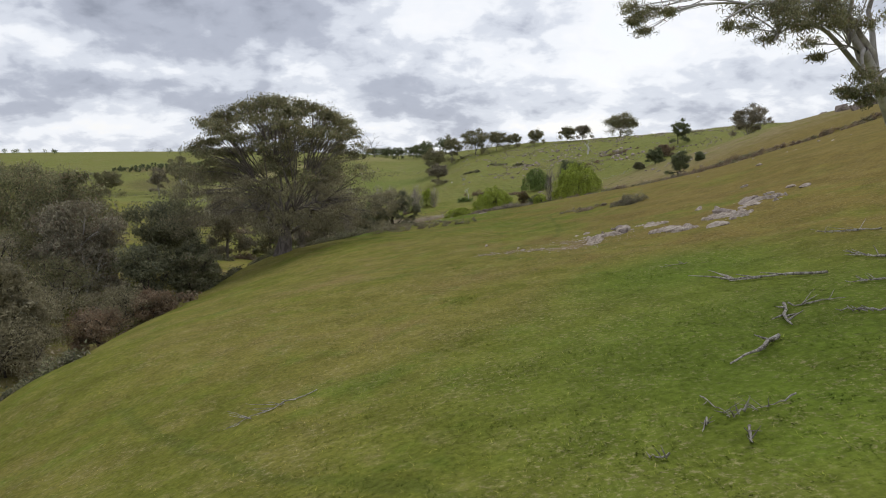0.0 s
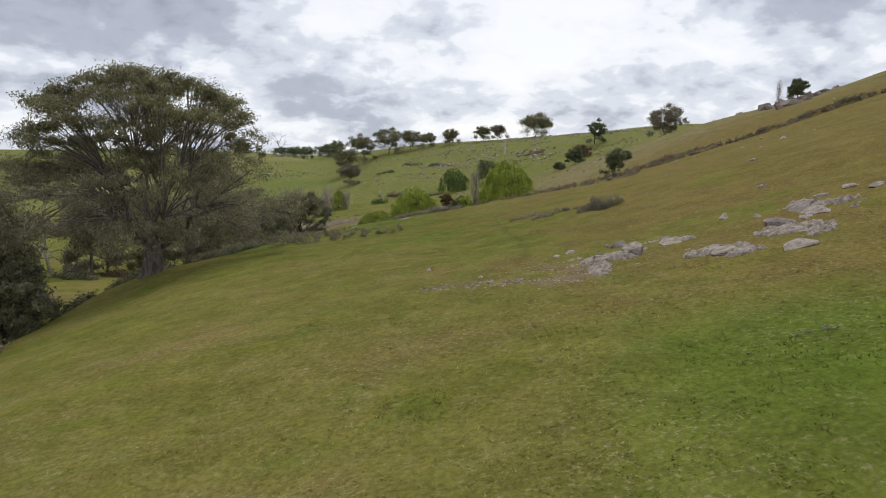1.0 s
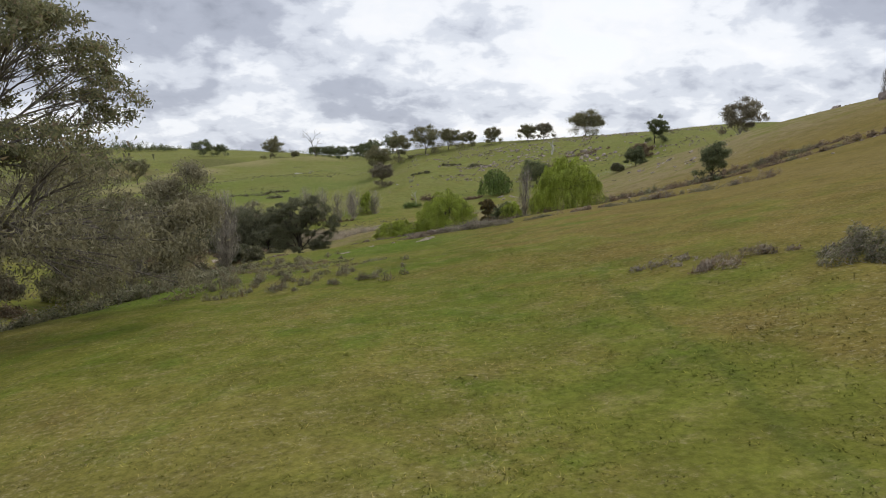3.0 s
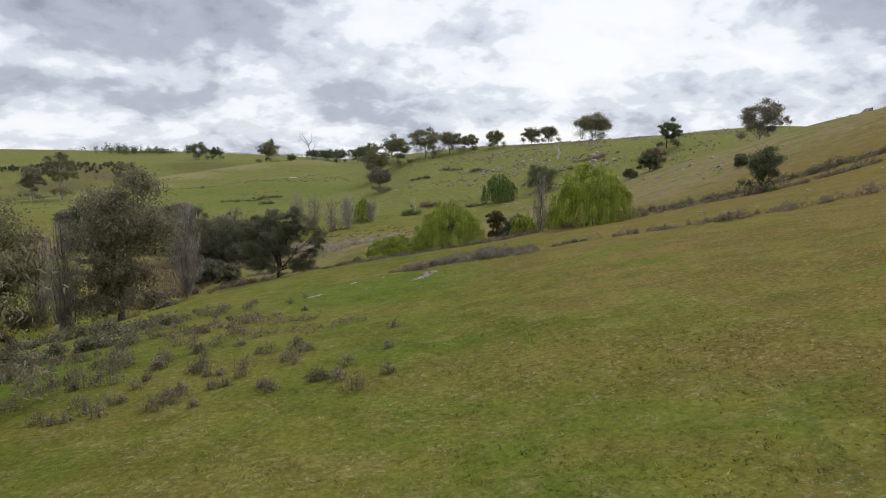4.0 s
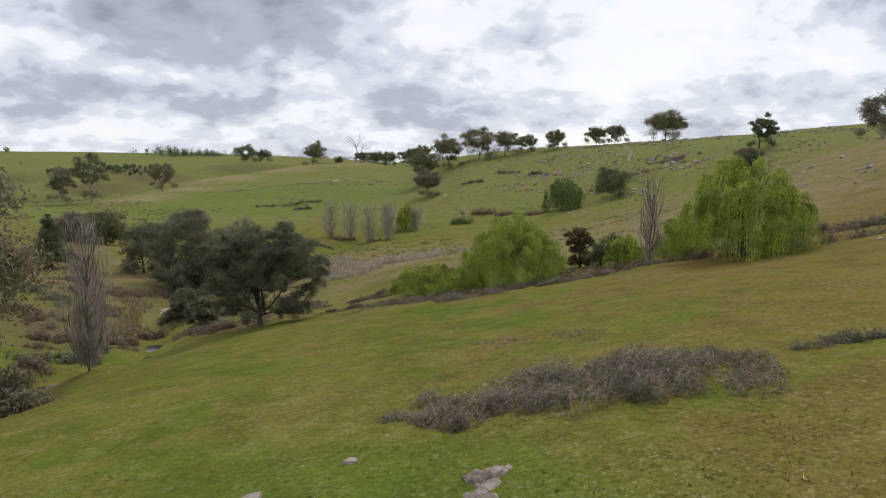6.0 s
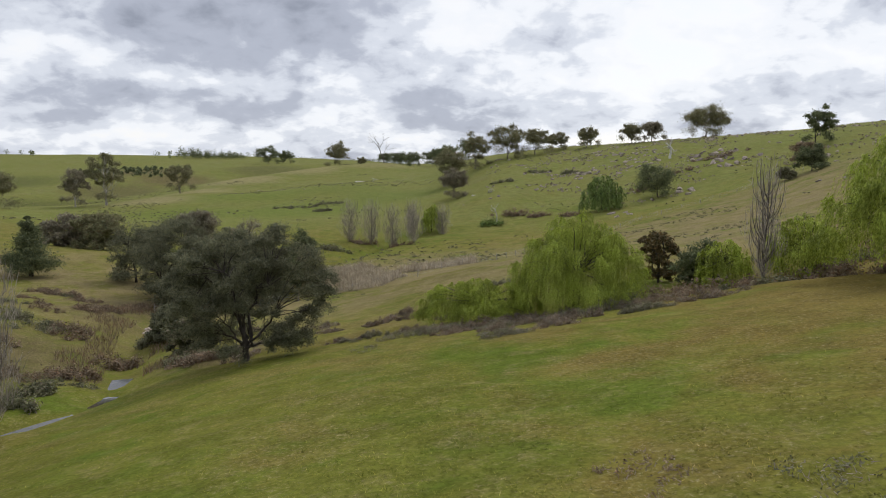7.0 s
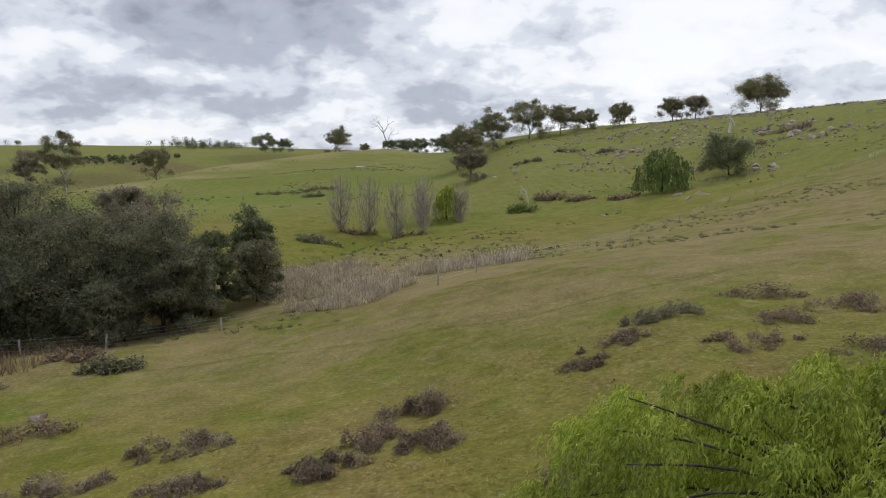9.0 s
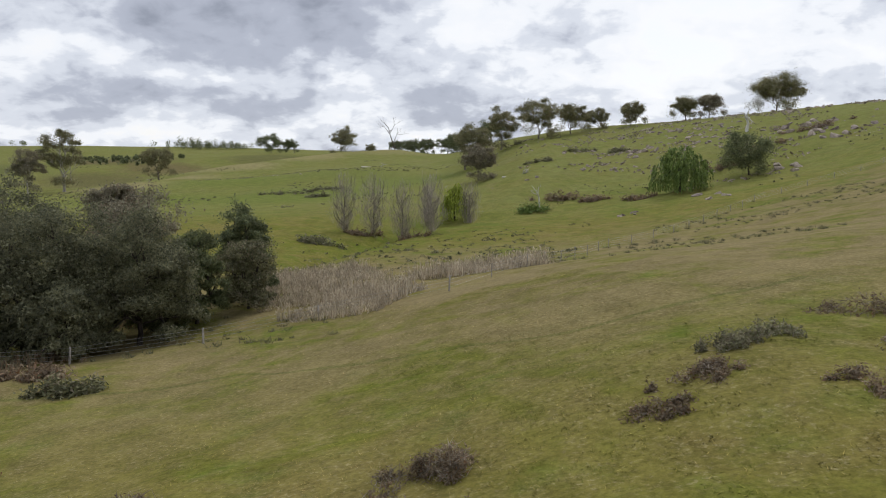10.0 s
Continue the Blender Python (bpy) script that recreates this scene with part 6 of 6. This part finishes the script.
outcrop(15.2, 44.6, 3.4, 2.0, -60, 11, 0.24)
outcrop(18.9, 44.6, 3.4, 1.9, -70, 12, 0.24)
outcrop(22.9, 48.4, 4.4, 2.2, -80, 13, 0.30)
outcrop(15.7, 50.2, 2.4, 1.3, -49, 14, 0.16)
outcrop(6.2, 111.6, 0.9, 2.6, -22, 15, 0.20, "pale granite outcrop trailing through green turf")
outcrop(7.3, 113.6, 1.6, 0.5, 15, 16, 0.14, "pale granite outcrop trailing through green turf")
rock(6.0, 110.6, 0.67, 0.54, 0.20, -30, PALE_ROCKS[1])
rock(6.5, 111.9, 0.47, 0.38, 0.16, 7, PALE_ROCKS[2])
rock(6.9, 113.0, 0.68, 0.54, 0.11, -16, PALE_ROCKS[3])
rock(1.5, 113.8, 0.89, 0.44, 0.13, 21, PALE_ROCKS[4])
rock(3.5, 115.6, 0.64, 0.38, 0.12, -2, PALE_ROCKS[5])
rock(6.4, 113.5, 0.38, 0.30, 0.11, -25, DARK_ROCKS[1], "dark lichen-covered granite boulder", "boulder")
rock(-0.8, 108.9, 1.23, 0.61, 0.12, 12, PALE_ROCKS[0])
rock(-33.6, 193.4, 3.54, 2.48, 0.57, -20, FLAT_ROCKS[2], "broad flat pale granite slab level with the turf", "slab")
rock(-20.7, 187.9, 1.07, 0.86, 0.32, 17, DARK_ROCKS[1], "dark lichen-covered granite boulder", "boulder")
rock(-33.9, 193.1, 3.67, 2.57, 0.49, -6, FLAT_ROCKS[3], "broad flat pale granite slab level with the turf", "slab")


# clusters of rock: place, spread, count, size
FAR_ROCKS = [(51, 397, 3.5, 22, 2.0), (39, 406, 5, 16, 1.5), (41, 373, 4, 9, 1.3), (71, 427, 9, 30, 1.7), (78, 420, 8, 26, 1.7), (79, 392, 6, 14, 1.6), (90, 380, 4, 7, 2.4), (101, 378, 4, 6, 3.2), (95, 361, 4, 6, 2.6), (100, 357, 4, 6, 2.4),
             (66, 397, 6, 12, 1.4), (74, 382, 5, 10, 1.5), (74, 338, 2.5, 5, 2.6), (27, 303, 2, 5, 1.3), (48, 313, 2.5, 6, 1.6), (110, 440, 12, 16, 1.8), (60, 440, 14, 20, 1.3), (112, 335, 6, 10, 1.6), (120, 370, 9, 12, 1.6), (14, 372, 6, 6, 1.0), (30, 440, 10, 12, 1.2), (84, 252, 5, 10, 1.2), (77, 216, 4, 14, 1.1), (-90, 470, 16, 8, 1.0)]
CREST_ROCKS = [(116.9, 201.7), (117.7, 199.9), (121.0, 201.2), (123.6, 201.7), (126.8, 203.3), (130.4, 205.5), (132.5, 205.8), (134.6, 206.0), (133.0, 201.5), (140.4, 208.6), (114.7, 191.1), (119.9, 192.7), (125.8, 195.9)]


def build_rock_scatter():
    """Loose stones of the stony patch and the far hillside."""
    r = np.random.default_rng(77)
    k = 0
    for n in range(56):      # stony patch on the near slope
        u = r.random()
        if n % 2:
            x, y = 3.0 + 7.0 * u + r.normal() * 0.5, 50.4 - 5.2 * u + r.normal() * 0.6
        else:
            x, y = r.normal(10.4, 2.0), r.normal(49.4, 1.7)
        s = r.uniform(0.04, 0.15) * (2.0 if r.random() < 0.15 else 1)
        k += 1
        rock(x, y, s * 1.6, s, s * 0.5, r.uniform(0, 360), PALE_ROCKS[k % 6], "small loose granite stone on the stony patch", "stone", "stones on the stony patch")
    for cx, cy, wide, count, big in FAR_ROCKS:      # clusters on the far hillside
        for _ in range(count):
            x, y = r.normal(cx, wide), r.normal(cy, wide * 1.3)
            s = r.uniform(0.35, 1.0) * big
            k += 1
            rock(x, y, s * 1.7, s, s * 0.62, r.uniform(0, 360), (PALE_ROCKS + DARK_ROCKS)[k % 10], "grey granite rock on the far hillside", "rock", "rocks on the far hill")
    for _ in range(60):       # right-hand slope and the outcrop on its crest
        x, y = r.normal(166, 10), r.normal(252, 16)
        s = r.uniform(1.0, 3.4)
        k += 1
        rock(x, y, s * 1.7, s, s * 0.75, r.uniform(0, 360), DARK_ROCKS[k % 4], "grey boulder of the outcrop on the crest", "boulder", "outcrop")
    for x, y in CREST_ROCKS:
        s = r.uniform(1.8, 3.6)
        k += 1
        rock(x, y, s * 1.8, s, s * 0.7, r.uniform(0, 360), DARK_ROCKS[k % 4], "jagged grey boulder on the skyline crest", "boulder", "outcrop")
    for _ in range(70):
        x, y = r.uniform(30, 130), r.uniform(60, 240)
        s = r.uniform(0.2, 0.7)
        k += 1
        rock(x, y, s * 1.6, s, s * 0.5, r.uniform(0, 360), PALE_ROCKS[k % 6], "pale stone on the upper slope", "rock", "stones on the upper slope")


build_rock_scatter()


def build_chips():
    """Broken stone chips on the bare earth, too many to count."""
    r = np.random.default_rng(78)
    n = 560
    u = r.random(n)
    x, y = 3.0 + 7.0 * u + r.normal(size=n) * 0.7, 50.4 - 5.0 * u + r.normal(size=n) * 0.7
    k = n // 2
    x[:k], y[:k] = r.normal(10.2, 1.9, k), r.normal(49.0, 1.9, k)
    s = r.uniform(0.010, 0.042, (n, 1, 1)) * np.where(r.random((n, 1, 1)) < 0.12, 2.0, 1.0)
    box = np.array([(-1, -1, -1), (1, -1, -1), (1, 1, -1), (-1, 1, -1), (-0.7, -0.7, 1), (0.7, -0.7, 1), (0.7, 0.7, 1), (-0.7, 0.7, 1)], float) * (1.3, 0.9, 0.4)
    v = box[None] * (1 + 0.3 * r.normal(size=(n, 8, 3))) * s
    t = r.uniform(0, 6.283, n)
    c, sn = np.cos(t)[:, None], np.sin(t)[:, None]
    v = np.stack([v[..., 0] * c - v[..., 1] * sn, v[..., 0] * sn + v[..., 1] * c, v[..., 2]], -1) + np.stack([x, y, height(x, y) + 0.01], 1)[:, None]
    f = np.array([(0, 1, 5, 4), (1, 2, 6, 5), (2, 3, 7, 6), (3, 0, 4, 7), (4, 5, 6, 7)])
    tagged(part("stone_chips", (v.reshape(-1, 3), (f[None] + 8 * np.arange(n)[:, None, None]).reshape(-1, 4)), ROCK, None, "pale broken stone chips on bare earth"), category="stones", kind="stuff")


build_chips()


# ---------- reeds, weeds and grass ----------
def build_reeds():
    r = np.random.default_rng(21)
    n = 46000
    x, y = r.uniform(-34, 8, n), r.uniform(211, 262, n)
    core = np.hypot((x + 15 + 0.35 * (y - 228)) / 9.0, (y - 230) / 19.0)        # a tongue that narrows up the flat
    tail = np.hypot((x + 1) / 10.0, (y - 233) / 7.0)
    keep = (rough(x, y, 4) * 0.5 + rough(x + 20, y, 9) * 0.5 > 0.12 + 0.34 * np.minimum(core, tail * 1.25)) & (np.minimum(core, tail) < 1) & (np.hypot((x + 24), (y - 216)) > 4.5)
    x, y = x[keep], y[keep]
    z = height(x, y)
    h = r.uniform(0.4, 1.3, len(x)) * (0.3 + 1.7 * rough(x, y, 5) * rough(x + 50, y, 2.2) ** 0.5)
    a = np.stack([x, y, z], 1)
    b = a + np.stack([r.normal(size=len(x)) * 0.22, r.normal(size=len(x)) * 0.22, h], 1)
    g1 = sticks(a, b, 0.09, r)
    g2 = leaves(b[::3], 0.34, 0.12, r, -0.5)
    tagged(part("reeds", joined([g1, g2]), REED, None, "pale dry reed bed on the wet flat"), category="reeds", kind="stuff")
    n = 14000       # rank brown sedge at the creek
    u = r.random(n)
    cy = 140 + 80 * u
    cx = np.interp(cy, [p[1] for p in CREEK], [p[0] for p in CREEK]) + r.choice([-1, 1], n) * r.uniform(1.9, 7.0, n)
    keep = (rough(cx, cy, 3.0) > 0.42) & ((cy < 147) | (cy > 170))
    cx, cy = cx[keep], cy[keep]
    n = len(cx)
    a = np.stack([cx, cy, height(cx, cy)], 1)
    b = a + np.stack([r.normal(size=n) * 0.2, r.normal(size=n) * 0.2, r.uniform(0.3, 1.0, n)], 1)
    tagged(part("sedge", sticks(a, b, 0.06, r), BRAMBLE, None, "brown sedge along the creek edge"), category="sedge", kind="stuff")
    n = 2600       # rough tussocks on the flats beyond the fence
    x, y = r.uniform(-30, 70, n), r.uniform(205, 300, n)
    c = (rough(x, y, 6) + 0.5 * r.random(n) > 0.80) & (rough(x, y, 18) > 0.50)
    x, y = x[c], y[c]
    k = 26
    size = np.repeat(r.uniform(0.12, 0.42, len(x)), k)
    a = np.repeat(np.stack([x, y, height(x, y)], 1), k, 0) + np.stack([r.normal(size=len(size)) * size * 0.6, r.normal(size=len(size)) * size * 0.6, 0 * size], 1)
    b = a + np.stack([r.normal(size=len(size)) * size * 0.5, r.normal(size=len(size)) * size * 0.5, r.uniform(0.3, 1.0, len(size)) * size * 1.3], 1)
    tagged(part("tussocks", sticks(a, b, 0.05, r), BRAMBLE_GREEN, None, "rough green-brown tussocks on the flats"), category="tussocks", kind="stuff")


def build_weeds():
    """Dark thistles and dock scattered over the lower paddock."""
    r = np.random.default_rng(33)
    spots = []
    while len(spots) < 170:
        x, y = r.uniform(-14, 6), r.uniform(86, 110)
        if r.random() < math.exp(-((x + 6 - (y - 97) * -0.35) / 5) ** 2):
            spots.append((x, y, r.uniform(0.3, 0.7)))
    c, st = [], []
    for x, y, h in spots:
        z = ground_z(x, y)
        k = int(60 + 120 * h)
        p = r.normal(size=(k, 3)) * np.array([0.30, 0.30, 0.22]) * h
        p[:, 2] = np.abs(p[:, 2]) + r.uniform(0, 0.6, k) * h * np.exp(-4 * (p[:, 0] ** 2 + p[:, 1] ** 2) / h**2)
        c.append(np.concatenate([p + [x, y, z], p / h + [0, 0, 0.8]], 1))
        a = r.normal(size=(9, 3)) * [0.22 * h, 0.22 * h, 0] + [x, y, z]
        st.append((a, a + np.stack([r.normal(size=9) * 0.07, r.normal(size=9) * 0.07, r.uniform(0.5, 1.15, 9) * h], 1)))
    tagged(part("weeds", leaves(np.concatenate(c)[:, :3], 0.11, 0.04, r, -0.3, np.concatenate(c)[:, 3:]), THISTLE, None, "dark thistles and dock dotted over the pasture"), category="weeds", kind="stuff")
    tagged(part("weed_stems", sticks(np.concatenate([q[0] for q in st]), np.concatenate([q[1] for q in st]), 0.03, r), BRAMBLE, None, "dry brown dock stems among the grass"), category="weeds", kind="stuff")


def build_grass():
    r = np.random.default_rng(55)
    n = 210000
    y = r.uniform(6, 212, n)
    cx = np.interp(y, [0, 40, 80, 120, 160, 215], [3, 5, 5, 6, 1, -2])
    x = cx + r.normal(size=n) * 8.5
    clump = rough(x, y, 0.45) * 0.6 + rough(x + 30, y, 2.6) * 0.4
    keep = (clump > 0.34) & (from_line(x, y, CREEK) > 2.0)
    x, y, clump = x[keep], y[keep], clump[keep]
    n = len(x)
    z = height(x, y) - 0.02
    h = r.uniform(0.05, 0.13, n) * (0.35 + clump)
    vs = []
    for _ in range(3):
        a = r.uniform(0, 6.283, n)
        ox, oy = r.normal(size=n) * 0.06, r.normal(size=n) * 0.06
        dx, dy = np.cos(a) * 0.016, np.sin(a) * 0.016
        base = np.stack([x + ox, y + oy, z], 1)
        s = np.stack([dx, dy, 0 * dx], 1)
        reach = r.choice([-1, 1], n) * r.uniform(0.07, 0.17, n)
        tip = base + np.stack([-np.sin(a) * reach, np.cos(a) * reach, h * r.uniform(0.35, 0.8, n)], 1)
        vs.append(np.stack([base - s, base + s, tip], 1))
    v = np.concatenate(vs).reshape(-1, 3)
    tagged(part("grass", (v, np.arange(len(v)).reshape(-1, 3)), TUFT, None, "short uneven pasture grass with dry straw blades"), category="grass", kind="stuff")


def build_far_tussocks():
    """Dark tussocks, small stones and dry clumps that fleck the far hills."""
    r = np.random.default_rng(91)
    n = 14000
    x, y = r.uniform(-260, 190, n), r.uniform(250, 640, n)
    keep = rough(x, y, 34) * 0.8 + rough(x + 9, y, 9) * 0.5 > 0.86
    x, y = x[keep], y[keep]
    k = 9
    c = np.repeat(np.stack([x, y, height(x, y)], 1), k, 0)
    s = np.repeat(r.uniform(0.25, 0.9, len(x)) ** 1.5, k)[:, None]
    c = c + r.normal(size=c.shape) * np.array([0.6, 0.6, 0.15]) * s + [0, 0, 0.15]
    tagged(part("far_tussocks", leaves(c, 0.42, 0.26, r), BRAMBLE_GREEN, None, "dark tussocks flecking the far hillsides"), category="tussocks", kind="stuff")
    n = 5200
    x, y = r.uniform(10, 170, n), r.uniform(330, 470, n)
    keep = (rough(x, y, 30) > 0.40) & (rough(x, y, 8) > 0.52)
    x, y = x[keep], y[keep]
    c = np.stack([x, y, height(x, y) + 0.1], 1)
    v, f = leaves(np.repeat(c, 3, 0) + r.normal(size=(3 * len(c), 3)) * [0.25, 0.25, 0.08], 0.75, 0.5, r)
    tagged(part("far_stones", (v, f), ROCK, None, "pale stones strewn over the far rocky hillside"), category="stones", kind="stuff")


build_reeds()
build_far_tussocks()
build_weeds()
build_grass()
